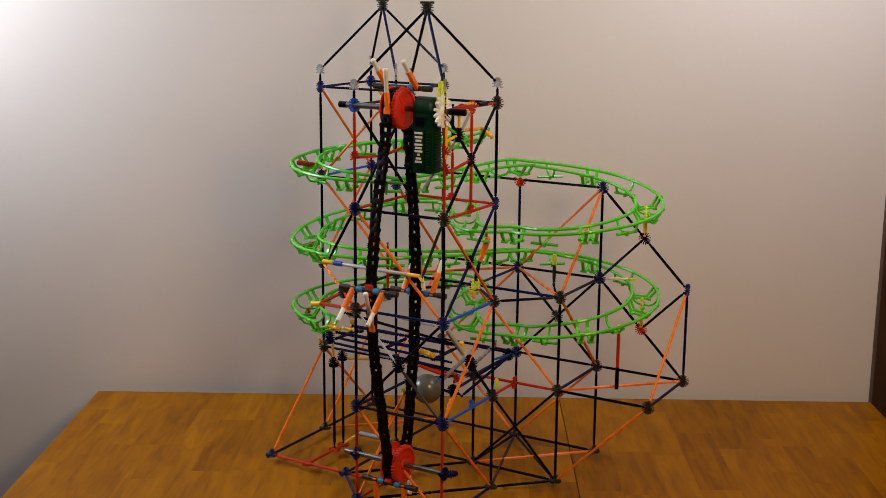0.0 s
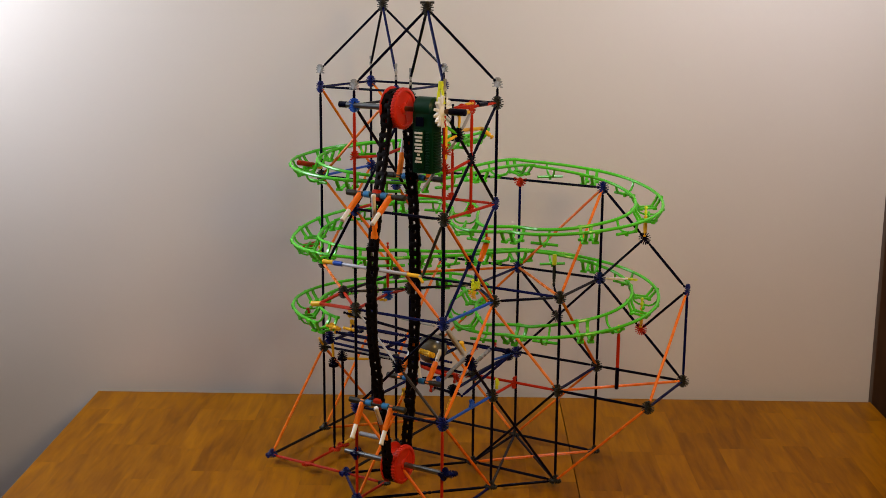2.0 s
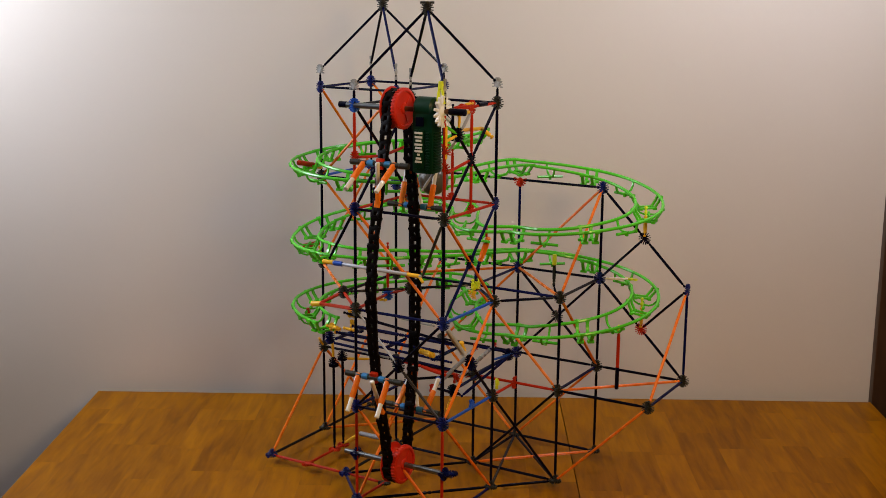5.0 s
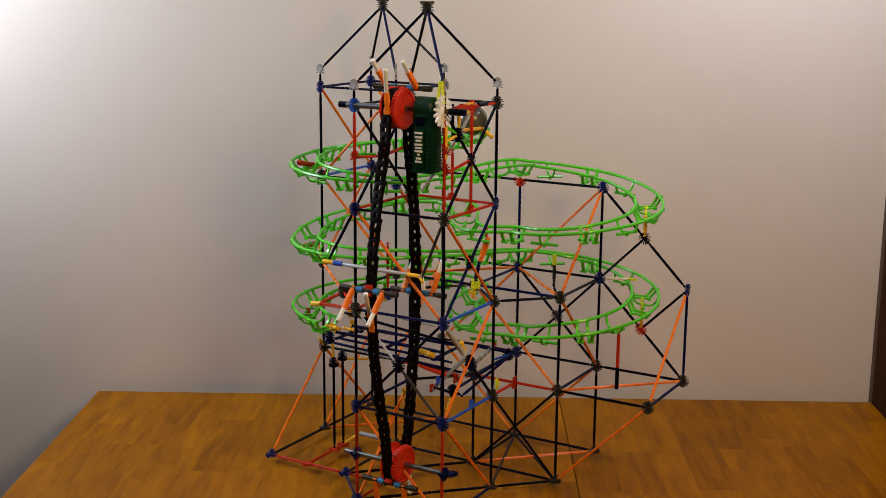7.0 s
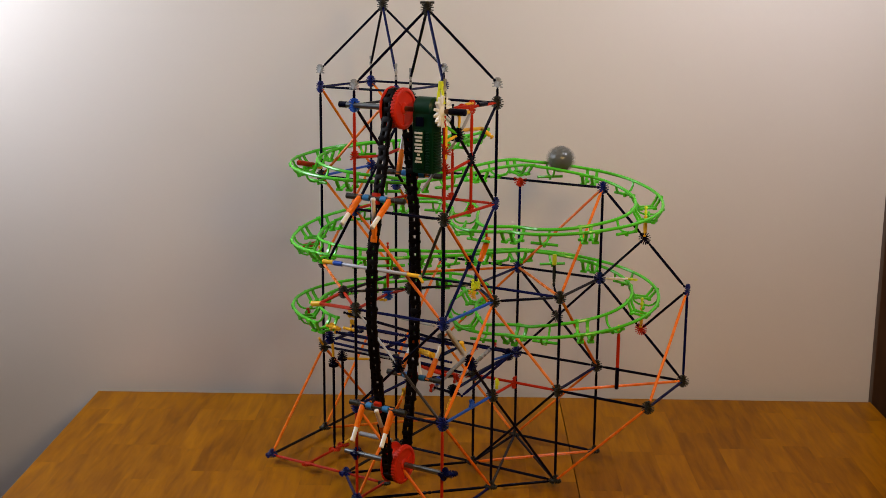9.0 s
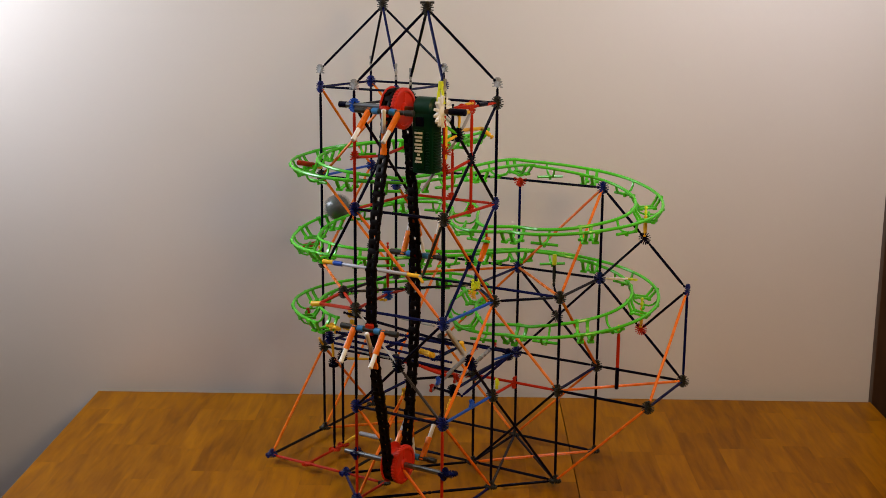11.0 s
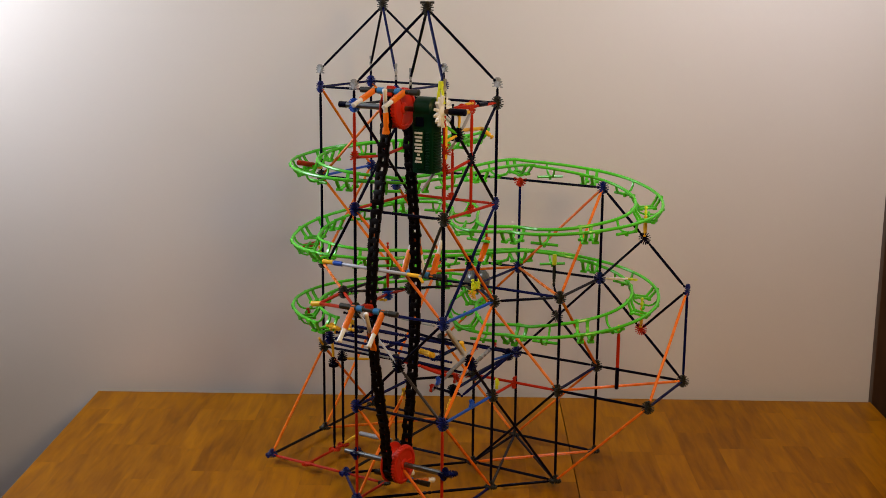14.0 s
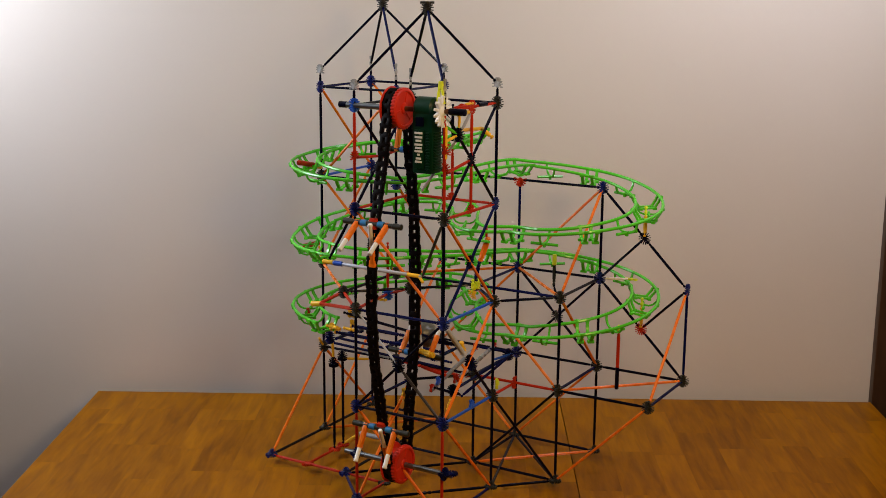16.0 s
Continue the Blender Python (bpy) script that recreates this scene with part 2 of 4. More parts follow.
def rod_mesh(length, mat, radius=0.0028):
    key = (round(length, 4), mat.name, radius)
    if key not in ROD_MESHES:
        bm = bmesh.new()
        r, e = radius, 0.010
        # notched round ends, a ribbed shaft between them
        add_lathe(bm, Matrix(), [(r * 0.9, 0), (r * 1.05, 0.0012), (r * 1.05, 0.0035), (r * 0.62, 0.0045), (r * 0.62, 0.0075), (r * 1.1, 0.0085), (r, e),
                                 (r, length - e), (r * 1.1, length - 0.0085), (r * 0.62, length - 0.0075), (r * 0.62, length - 0.0045),
                                 (r * 1.05, length - 0.0035), (r * 1.05, length - 0.0012), (r * 0.9, length)], 8)
        for a in range(4):
            add_box(bm, pose(0, 0, length / 2, 0, 0, 45 + 90 * a) @ pose(r * 0.86, 0, 0), r * 0.5, r * 0.42, length - 0.030)
        ROD_MESHES[key] = to_mesh("rod", bm, mat)
    return ROD_MESHES[key]


def rod(a, b, mat, gap=0.0085, radius=0.0028, name="rod"):
    a, b = Vector(a), Vector(b)
    d = (b - a).normalized()
    a2, b2 = a + d * gap, b - d * gap
    return part(name, rod_mesh((b2 - a2).length, mat, radius), None, tower, "", along(a2, b2))


def clip_fan(bm, m, spokes, radius=0.0170, thick=0.0060):
    """A flat snap connector in local xy: a hub with forked clips at the given angles."""
    add_lathe(bm, m, [(0.0052, -thick / 2), (0.0058, -thick / 2 + 0.0006), (0.0058, thick / 2 - 0.0006), (0.0052, thick / 2)], 10)
    for a in spokes:
        s = m @ pose(0, 0, 0, 0, 0, a)
        add_box(bm, s @ pose(0.0075, 0, 0), 0.0060, 0.0042, thick * 0.8)
        for side in (-1, 1):
            add_box(bm, s @ pose(0.0133, 0.0030 * side, 0, 0, 0, 14 * side), 0.0078, 0.0017, thick)
            add_box(bm, s @ pose(0.0165, 0.0034 * side, 0), 0.0022, 0.0024, thick * 0.9)


JOINT_MESHES = {}


def joint_mesh(kind, mat):
    key = (kind, mat.name)
    if key not in JOINT_MESHES:
        bm = bmesh.new()
        full = range(0, 360, 45)
        if kind == "cross":
            clip_fan(bm, pose(0, 0, 0, 90, 0, 0), full)
            clip_fan(bm, pose(0, 0, 0, 90, 0, 90), full)
        elif kind == "flat_u":
            clip_fan(bm, pose(0, 0, 0, 90, 0, 0), full)
        elif kind == "flat_v":
            clip_fan(bm, pose(0, 0, 0, 90, 0, 90), full)
        elif kind == "flat_z":
            clip_fan(bm, Matrix(), full)
        elif kind == "foot":
            clip_fan(bm, Matrix(), full)
            clip_fan(bm, pose(0, 0, 0, 90, 0, 90), range(0, 181, 45))
        elif kind == "half_u":
            clip_fan(bm, pose(0, 0, 0, 90, 0, 0), range(180, 361, 45))
            clip_fan(bm, pose(0, 0, 0, 90, 0, 90), (225, 270, 315))
        elif kind == "half_v":
            clip_fan(bm, pose(0, 0, 0, 90, 0, 90), range(0, 181, 45))
        elif kind == "end":
            clip_fan(bm, Matrix(), (0,))
        elif kind == "three_u":
            clip_fan(bm, pose(0, 0, 0, 90, 0, 0), (0, 45, 90))
        elif kind == "three_v":
            clip_fan(bm, pose(0, 0, 0, 90, 0, 90), (0, 45, 90))
        elif kind == "straight":
            clip_fan(bm, Matrix(), (0, 180))
        bmesh.ops.scale(bm, vec=(0.80, 0.80, 0.80), verts=bm.verts)
        JOINT_MESHES[key] = to_mesh("connector", bm, mat)
    return JOINT_MESHES[key]


def joint(p, mat=DARK_GREY, kind="cross", m=None, label=""):
    return part("connector", joint_mesh(kind, mat), None, tower, label, Matrix.Translation(p) @ (m or Matrix()))


COL = {"B": (0, 0), "F": (1, 0), "E": (1, 1), "G": (0, 1), "A": (-1.5, 1.5), "H": (-1.5, 2.5), "C": (-.5, 1.5), "D": (-.5, 2.5), "S": (.5, 1.5),
       "P": (.5, 2.5), "R": (1.5, 1.5), "Q": (1.5, 2.5), "V": (2.5, 1.5), "W": (2.5, 2.5), "X": (-1.5, .5), "Y": (-.5, .5)}


def J(code):
    """'B3' -> the joint on column B at level 3."""
    return N(*COL[code[0]], float(code[1:]))


def frame_rods():
    colours = {"k": BLACK, "n": NAVY, "o": ORANGE, "r": RED, "b": BLUE, "g": GREY, "c": CLEAR, "d": DARK_GREY}
    spans = {
        # columns
        "k": "B1-B2 B2-B3 F1-F2 F2-F3 E0-E1 E1-E2 E2-E3 E3-E4 G0-G1 G1-G2 G2-G3 G3-G4 A0-A1 A1-A2 A2-A3 A3-A4 H0-H1 H1-H2 H2-H3 H3-H4 "
             "C0-C1 C1-C2 C2-C3 C3-C4 D0-D1 D1-D2 D2-D3 D3-D4 S0-S1 P0-P1 P1-P2 Q0-Q1 Q1-Q2 Q2-Q3 R0-R1 R1-R2 "
             # top and upper levels
             "H4-D4 A4-C4 B4-G4 G4-E4 B3-F3 P3-Q3 D3-P3 A3-C3 H3-D3 Y2-G2 G2-S2 C2-S2 E2-R2 D2-P2 P2-Q2 R2-Q2 "
             # lower levels and feet
             "B1-F1 A0-X0 A0-H0 H0-D0 Y0-G0 Y0-C0 C0-S0 D0-P0 S0-R0 P0-Q0 G0-S0 C0-D0 S0-P0 P0-R0 E0-R0 R1-S0 R1-V1 Q1-W1 P1-Q1 A1-C1 E1-R0 C1-S1 G1-S1 D1-P1 "
             "B4-G3 Y2-C2 E0-P0",
        "n": "E3-F2 P2-P3 W1-W2 V1-W1 R1-Q1 P1-S1 H4-A4 C4-D4 B2-F2 S2-P2 S2-R2 F0-E0 Y0-B0 B1-G1 S2-E2",
        "b": "E2-F2 F1-E1 H3-A3",
        "r": "B0-B1 F0-F1 B3-B4 F3-F4 F3-E3 G3-E3 B3-G3 X0-Y0 S1-R1 Y2-B2 G0-B0",
        "o": "A4-H3 A3-C4 H4-D3 A3-C2 A2-H3 C3-D2 C1-D2 B3-F2 F3-E2 F1-E2 F1-E0 B0-G1 B1-F0 A0-D0 A0-H1 A1-H0 X0-A1 A2-Y2 C2-P2 P2-Q3 Q3-R2 R2-Q1 P2-R2 "
             "P2-D1 S2-R1 R1-W1 W2-V1 V1-R0 S0-Q0 Q1-P0 D1-P0",
    }
    for c, text in spans.items():
        for span in text.split():
            a, b = span.split("-")
            rod(J(a), J(b), colours[c])
    # crossings in the middle of a bay: four half diagonals, and an eight-way connector
    for mid, ends in ((N(1, 2.5, 1.5), "P2 P1 Q1 Q2"), (N(2, 2.5, 1.5), "W2 W1 Q2"), (N(2, 2.5, 2.5), "Q3 Q2 W2"),
                      (N(1, .5, 3.5), "E4 E3 F3 F4"), (N(0, .5, 3.5), "B3 G4"), (N(.5, 0, 1.5), "F2 B1"), (N(1, .5, 1.5), "E1")):
        for e in ends.split():
            rod(mid, J(e), BLACK)
    rod(N(.5, 0, 1.5), J("B2"), PALE, 0.0085, 0.0021)
    rod(N(.5, 0, 1.5), J("F1"), DIM)
    rod(J("B0"), N(.5, .5, 0), BLACK)
    rod(N(.5, .5, 0), J("E0"), BLACK)


def frame_joints():
    for code in ("A4 A3 A2 A1 A0 H4 H3 H2 H1 H0 C4 C3 C2 C1 C0 D4 D3 D2 D1 D0 B3 B2 B1 B0 F3 F2 F1 F0 G4 G3 G2 G1 G0 E4 E3 E2 E1 E0 "
                 "S2 S1 S0 P2 P1 P0 Q3 Q2 Q1 Q0 R2 R1 R0 V1 W1 W2 X0 Y0 Y2").split():
        kind = "flat_v" if code in "A4 C4 E3 W2".split() else "foot" if code.endswith("0") and code not in "B0 F0".split() else "cross"
        joint(J(code), JOINT_BLUE if code in "B3 C4 F2 F1 E3 A4 H4 D4 C3 H3 P2 P1 Q3 Q2 W2 X0 Y0 D2 B0 F0 B1".split() else DARK_GREY, kind)
    joint(J("P3"), RED, "half_u", Matrix.Diagonal((1.15, 1.15, 1.15, 1)))
    joint(J("B4"), BLUE, "cross")
    for p, mat in ((N(1, 2.5, 1.5), DARK_GREY), (N(2, 2.5, 2.5), BLACK), (N(2, 2.5, 1.5), RED)):
        joint(p, mat, "flat_u")
    for p in (N(1, .5, 3.5), N(0, .5, 3.5), N(1, .5, 2.5), N(1, .5, 1.5)):
        joint(p, BLACK, "flat_v")
    joint(N(.5, 0, 1.5), BLACK, "cross")
    joint(N(.5, .5, 0), BLACK, "straight", pose(0, 0, 0, 0, 0, 45))


def roof():
    """Two rod pyramids over the two tower squares, on clear hinges."""
    for (ci, cj), feet, top in (((-1, 2), "A H D C", 4.885), ((.5, .5), "B F E G", 4.90)):
        apex = N(ci, cj, top)
        joint(apex, DARK_GREY, "cross")
        joint(apex + Vector((0, 0, 0.012)), DARK_GREY, "flat_z")
        for f in feet.split():
            base = J(f + "4")
            hinge = base + Vector((0, 0, 0.040))
            rod(base, hinge, BLACK, 0.004)
            if f in "AEDB":
                joint(hinge - Vector((0, 0, 0.004)), CLEAR, "half_v", pose(0, 0, 0, 0, 0, 70) @ Matrix.Diagonal((1.15, 1.0, 1.15, 1)))
            else:
                joint(hinge + Vector((0, 0, 0.004)), CLEAR, "straight", pose(0, 0, 0, 0, 90, 20) @ Matrix.Diagonal((1.3, 1.1, 1, 1)))
            rod(hinge, apex, NAVY if f in "FC" else BLACK, 0.007)


frame_rods()
frame_joints()
roof()


# ---- the green track ----
BALL_R = 0.032
RAIL_R, RAIL_OUT, RAIL_DROP = 0.0037, 0.0305, 0.0200
RIGHT_LOOP, LEFT_LOOP, LOOP_R = (1.243, 2.292), (-0.717, 1.496), 0.814


def loop_arc(centre, knots, steps=14):
    """An arc of a loop; knots: (angle, height, rise of the rail on the right hand of the ball's way)."""
    out = []
    turns = [abs(q[0] - knots[0][0]) for q in knots]
    for s in range(steps + 1):
        x = turns[-1] * s / steps
        a = radians(float(np.interp(x, turns, [q[0] for q in knots])))
        out.append((centre[0] + LOOP_R * math.cos(a), centre[1] + LOOP_R * math.sin(a), float(np.interp(x, turns, [q[1] for q in knots])), float(np.interp(x, turns, [q[2] for q in knots]))))
    return out


def smooth_line(points, step=0.008):
    """A Catmull-Rom line through lattice points, resampled at even steps, in metres; the fourth number is the bank."""
    P = [Vector((*N(*p[:3]), p[3] if len(p) > 3 else 0.0)) for p in points]
    fine = []
    for i in range(len(P) - 1):
        p0, p1, p2, p3 = P[max(i - 1, 0)], P[i], P[i + 1], P[min(i + 2, len(P) - 1)]
        for s in range(12):
            t = s / 12
            fine.append(0.5 * (2 * p1 + (p2 - p0) * t + (2 * p0 - 5 * p1 + 4 * p2 - p3) * t * t + (3 * p1 - p0 - 3 * p2 + p3) * t ** 3))
    fine.append(P[-1])
    out, left = [fine[0]], step
    for a, b in zip(fine, fine[1:]):
        d = (b - a).length
        while d >= left:
            a = a + (b - a) * (left / d)
            d -= left
            left = step
            out.append(a.copy())
        left -= d
    return [p.to_3d() for p in out], [p.w for p in out]


def ball_way():
    """The way of the ball's centre down the track, from the lift's top to the return ramp."""
    w = [(0.75, 0.95, 3.82), (0.58, 1.30, 3.785), (0.30, 1.75, 3.72), (-0.05, 2.12, 3.59)]
    w += loop_arc(LEFT_LOOP, ((82, 3.485, -0.003), (183, 3.356, -0.004), (224, 3.322, -0.004), (264, 3.288, -0.004), (325, 3.235, 0.0)))
    w += [(0.20, 1.55, 3.255), (0.37, 1.98, 3.295)]
    w += loop_arc(RIGHT_LOOP, ((165, 3.285, -0.003), (85, 3.11, -0.003), (45, 3.005, -0.001), (5, 2.91, 0.0), (-75, 2.770, 0.0), (-95, 2.750, 0.0), (-115, 2.730, 0.0)), 16)
    w += [(0.55, 1.47, 2.715), (0.28, 1.66, 2.715), (0.12, 1.92, 2.735), (-0.05, 2.22, 2.77), (-0.38, 2.40, 2.785)]
    w += loop_arc(LEFT_LOOP, ((95, 2.765, -0.001), (200, 2.495, -0.002)), 8) + loop_arc(LEFT_LOOP, ((215, 2.48, -0.003), (259, 2.475, -0.004), (325, 2.455, -0.002)), 8)
    w += [(0.18, 1.55, 2.39, 0.001), (0.35, 1.98, 2.35, 0.003)]
    w += loop_arc(RIGHT_LOOP, ((165, 2.285, 0.003), (45, 2.01, 0.004), (-35, 1.82, 0.006), (-75, 1.728, 0.0068), (-115, 1.645, 0.004)), 16)
    w += [(0.55, 1.47, 1.64), (0.28, 1.66, 1.69), (0.10, 1.98, 1.74), (0.06, 2.34, 1.79), (-0.18, 2.56, 1.84), (-0.52, 2.50, 1.86)]
    w += loop_arc(LEFT_LOOP, ((112, 1.80, -0.001), (176, 1.755, -0.001), (219, 1.728, 0.0), (262, 1.69, 0.0)), 10)
    return w


WAY, BANK = smooth_line(ball_way())
RAMP_WAY = smooth_line([(-0.82, 0.70, 1.690), (-0.56, 0.72, 1.64), (-0.05, 0.72, 1.62), (0.40, 0.72, 1.615), (0.85, 0.72, 1.61)])[0]


def side_of(line, i):
    d = line[min(i + 1, len(line) - 1)] - line[max(i - 1, 0)]
    d.z = 0
    d.normalize()
    return d, Vector((d.y, -d.x, 0))


def add_strip(bm, points, along_way, wide, thick):
    """A flat bent strip through points that lie in one plane across the way."""
    rings = []
    for i, p in enumerate(points):
        a, b = points[max(i - 1, 0)], points[min(i + 1, len(points) - 1)]
        n = (b - a).normalized().cross(along_way)
        rings.append([bm.verts.new(p + along_way * wide / 2 * u + n * thick / 2 * v) for u, v in ((-1, -1), (1, -1), (1, 1), (-1, 1))])
    for a, b in zip(rings, rings[1:]):
        for k in range(4):
            bm.faces.new((a[k], b[k], b[(k + 1) % 4], a[(k + 1) % 4]))
    bm.faces.new(rings[0])
    bm.faces.new(rings[-1][::-1])


def track_stations():
    """Places of the section joints and of the middle ties along the track, as (index, is a joint)."""
    loops = ((RIGHT_LOOP, 3.0, (163, 102, 40, 9, -53, -115), (132, 71, 24, -22, -84)), (RIGHT_LOOP, 2.0, (160, 99, 39, 7, -54, -112), (129, 66, 23, -30, -82)),
             (LEFT_LOOP, 3.3, (105, 168, 190, 222, 279), (137, 206, 250, 308)), (LEFT_LOOP, 2.6, (105, 168, 188, 222, 256, 292), (137, 205, 238, 312)),
             (LEFT_LOOP, 1.75, (122, 180, 222, 256), (152, 202, 240)))
    found = {}
    for centre, k, joints, mids in loops:
        for angles, is_joint in ((joints, True), (mids, False)):
            for a in angles:
                p = N(centre[0] + LOOP_R * math.cos(radians(a)), centre[1] + LOOP_R * math.sin(radians(a)), k)
                found[min(range(2, len(WAY) - 2), key=lambda i: (WAY[i].xy - p.xy).length + (0 if abs(WAY[i].z - p.z) < 0.40 * U else 9))] = is_joint
    found[2] = True
    found[len(WAY) - 3] = True
    keys = sorted(found)
    for a, b in zip(keys, keys[1:]):
        n = int((b - a) / 9.5)
        for q in range(1, n):
            found[a + (b - a) * q // n] = (q % 2 == 0) == found[a]
    return sorted(found.items())


def track():
    drop = Vector((0, 0, RAIL_DROP))

    def rail_point(i, s):
        return WAY[i] - drop + side_of(WAY, i)[1] * RAIL_OUT * s + Vector((0, 0, BANK[i] * s))

    stations = track_stations()
    cuts = [0] + [i for i, is_joint in stations if is_joint and 4 < i < len(WAY) - 5] + [len(WAY) - 1]
    for start, end in zip(cuts, cuts[1:]):
        bm = bmesh.new()
        for s in (-1, 1):
            add_tube(bm, [rail_point(i, s) for i in range(start, end + 1)], RAIL_R, 8)
        section = part("track_section", bm, GREEN, tower)
        for i, is_joint in stations:
            if not start <= i < end:
                continue
            d, side = side_of(WAY, i)
            lean = Vector((0, 0, BANK[i] / RAIL_OUT))
            across = (side + lean).normalized()
            down = across.cross(d).normalized()
            down = down if down.z < 0 else -down
            c = WAY[i] - drop
            for shift in ((-0.0115, 0.0115) if is_joint else (0.0,)):
                bm = bmesh.new()
                o = c + d * shift
                bowl = ((RAIL_OUT, 0.0), (RAIL_OUT - 0.0035, 0.010), (0.0180, 0.0235), (0.0130, 0.0255)) if is_joint else ((RAIL_OUT, 0.0), (RAIL_OUT - 0.003, 0.012), (0.0210, 0.0205), (0.0120, 0.0245))
                line = [o + across * x + down * z for x, z in bowl] + [o - across * x + down * z for x, z in bowl[::-1]]
                add_strip(bm, line, d, 0.0068 if is_joint else 0.0042, 0.0042 if is_joint else 0.0036)
                turn = Matrix((d, across, d.cross(across))).transposed().to_4x4()
                turn.translation = o
                flip = 1 if turn.to_3x3().col[2].z < 0 else -1
                if is_joint:
                    for s in (-1, 1):
                        add_box(bm, turn @ pose(0, 0.0165 * s, 0.0262 * flip), 0.0150, 0.0085, 0.0060, 0.0012)
                        add_box(bm, turn @ pose(0, (RAIL_OUT + 0.0028) * s, 0.0005 * flip), 0.0110, 0.0042, 0.0060, 0.0010)
                else:
                    add_tube(bm, [o + down * 0.0262 - d * 0.031, o + down * 0.0262 - d * 0.029, o + down * 0.0262 + d * 0.029, o + down * 0.0262 + d * 0.031], 0.0034, 6)
                    add_box(bm, turn @ pose(0, 0, 0.0300 * flip), 0.0050, 0.0070, 0.0070, 0.0008)
                part("tie", bm, GREEN, section)


track()


# ---- lift: chain, wheels, carriers ----
CHAIN_I = 0.483
WHEEL_R = 0.0350
TOP_K, BOTTOM_K = 4.0, 0.5


def chain_loop():
    """The closed line of the chain as (across, height) in metres, going down the front."""
    zt, zb = N(0, 0, TOP_K).z, N(0, 0, BOTTOM_K).z
    out = []
    for s in range(120):
        f = s / 120
        z = zt + (zb - zt) * f
        out.append((-(WHEEL_R + 0.058 * math.sin(math.pi * f) ** 1.4), z))
    for s in range(24):
        a = math.pi + math.pi * s / 24
        out.append((WHEEL_R * math.cos(a), zb + WHEEL_R * math.sin(a)))
    for s in range(120):
        f = s / 120
        z = zb + (zt - zb) * f
        out.append((WHEEL_R + 0.037 * math.sin(math.pi * f) ** 1.2, z))
    for s in range(24):
        a = math.pi * s / 24
        out.append((WHEEL_R * math.cos(a), zt + WHEEL_R * math.sin(a)))
    return out


LOOP = np.array(chain_loop())
LOOP_NEXT = np.roll(LOOP, -1, axis=0)
LOOP_CUM = np.concatenate([[0], np.cumsum(np.linalg.norm(LOOP_NEXT - LOOP, axis=1))])
LOOP_LEN = float(LOOP_CUM[-1])
RUN = ((0.0, 0.3538), (3.5, 0.7809), (8.5, 1.3992), (12.5, 1.9165), (16.0, 2.3723))   # metres that the chain has run; it slows under the ball's weight


def chain_run(t):
    return float(np.interp(t, [a for a, b in RUN], [b for a, b in RUN]))


def on_loop(s):
    s = s % LOOP_LEN
    i = min(int(np.searchsorted(LOOP_CUM, s, side="right")) - 1, len(LOOP) - 1)
    f = (s - LOOP_CUM[i]) / (LOOP_CUM[i + 1] - LOOP_CUM[i])
    return LOOP[i] + (LOOP_NEXT[i] - LOOP[i]) * f


def chain_pose(s, i=CHAIN_I):
    """Local x along the axle, y along the chain, z inwards to the wheels' side."""
    a, b, p = on_loop(s - 0.006), on_loop(s + 0.006), on_loop(s)
    d = (b - a) / np.linalg.norm(b - a)
    x, y = Vector((1, 0, 0)), Vector((0, d[0], d[1]))
    m = Matrix((x, y, x.cross(y))).transposed().to_4x4()
    m.translation = Vector((i * U, p[0], p[1]))
    return m


CHAIN_LINKS = []
CARRIERS = []
FINGERS = []
WHEELS = []


def chain():
    count = 92
    p = LOOP_LEN / count
    rng = random.Random(3)
    meshes = []
    for kind in range(2):
        bm = bmesh.new()
        wide = 0.0205 + 0.0018 * kind
        # two bars with a slot between them, and a solid knuckle that overlaps the next link
        for s in (-1, 1):
            add_box(bm, pose((wide / 2 - 0.0038) * s, p * 0.16, 0), 0.0076, p * 0.84, 0.0082, 0.0012)
        add_box(bm, pose(0, -p * 0.34, 0.0005), wide * 0.90, p * 0.62, 0.0094, 0.0018)
        add_lathe(bm, pose(-wide * 0.58, -p * 0.36, 0, 0, 90, 0), [(0.0030, 0), (0.0040, 0.0008), (0.0040, wide * 1.16 - 0.0008), (0.0030, wide * 1.16)], 8)
        meshes.append(to_mesh("chain_link", bm, CHAIN))
    for k in range(count):
        CHAIN_LINKS.append((part("chain_link", meshes[k % 2], None, tower), k * p, pose(rng.uniform(-0.0012, 0.0012), 0, 0, rng.uniform(-7, 7), rng.uniform(-10, 10), rng.uniform(-5, 5))))


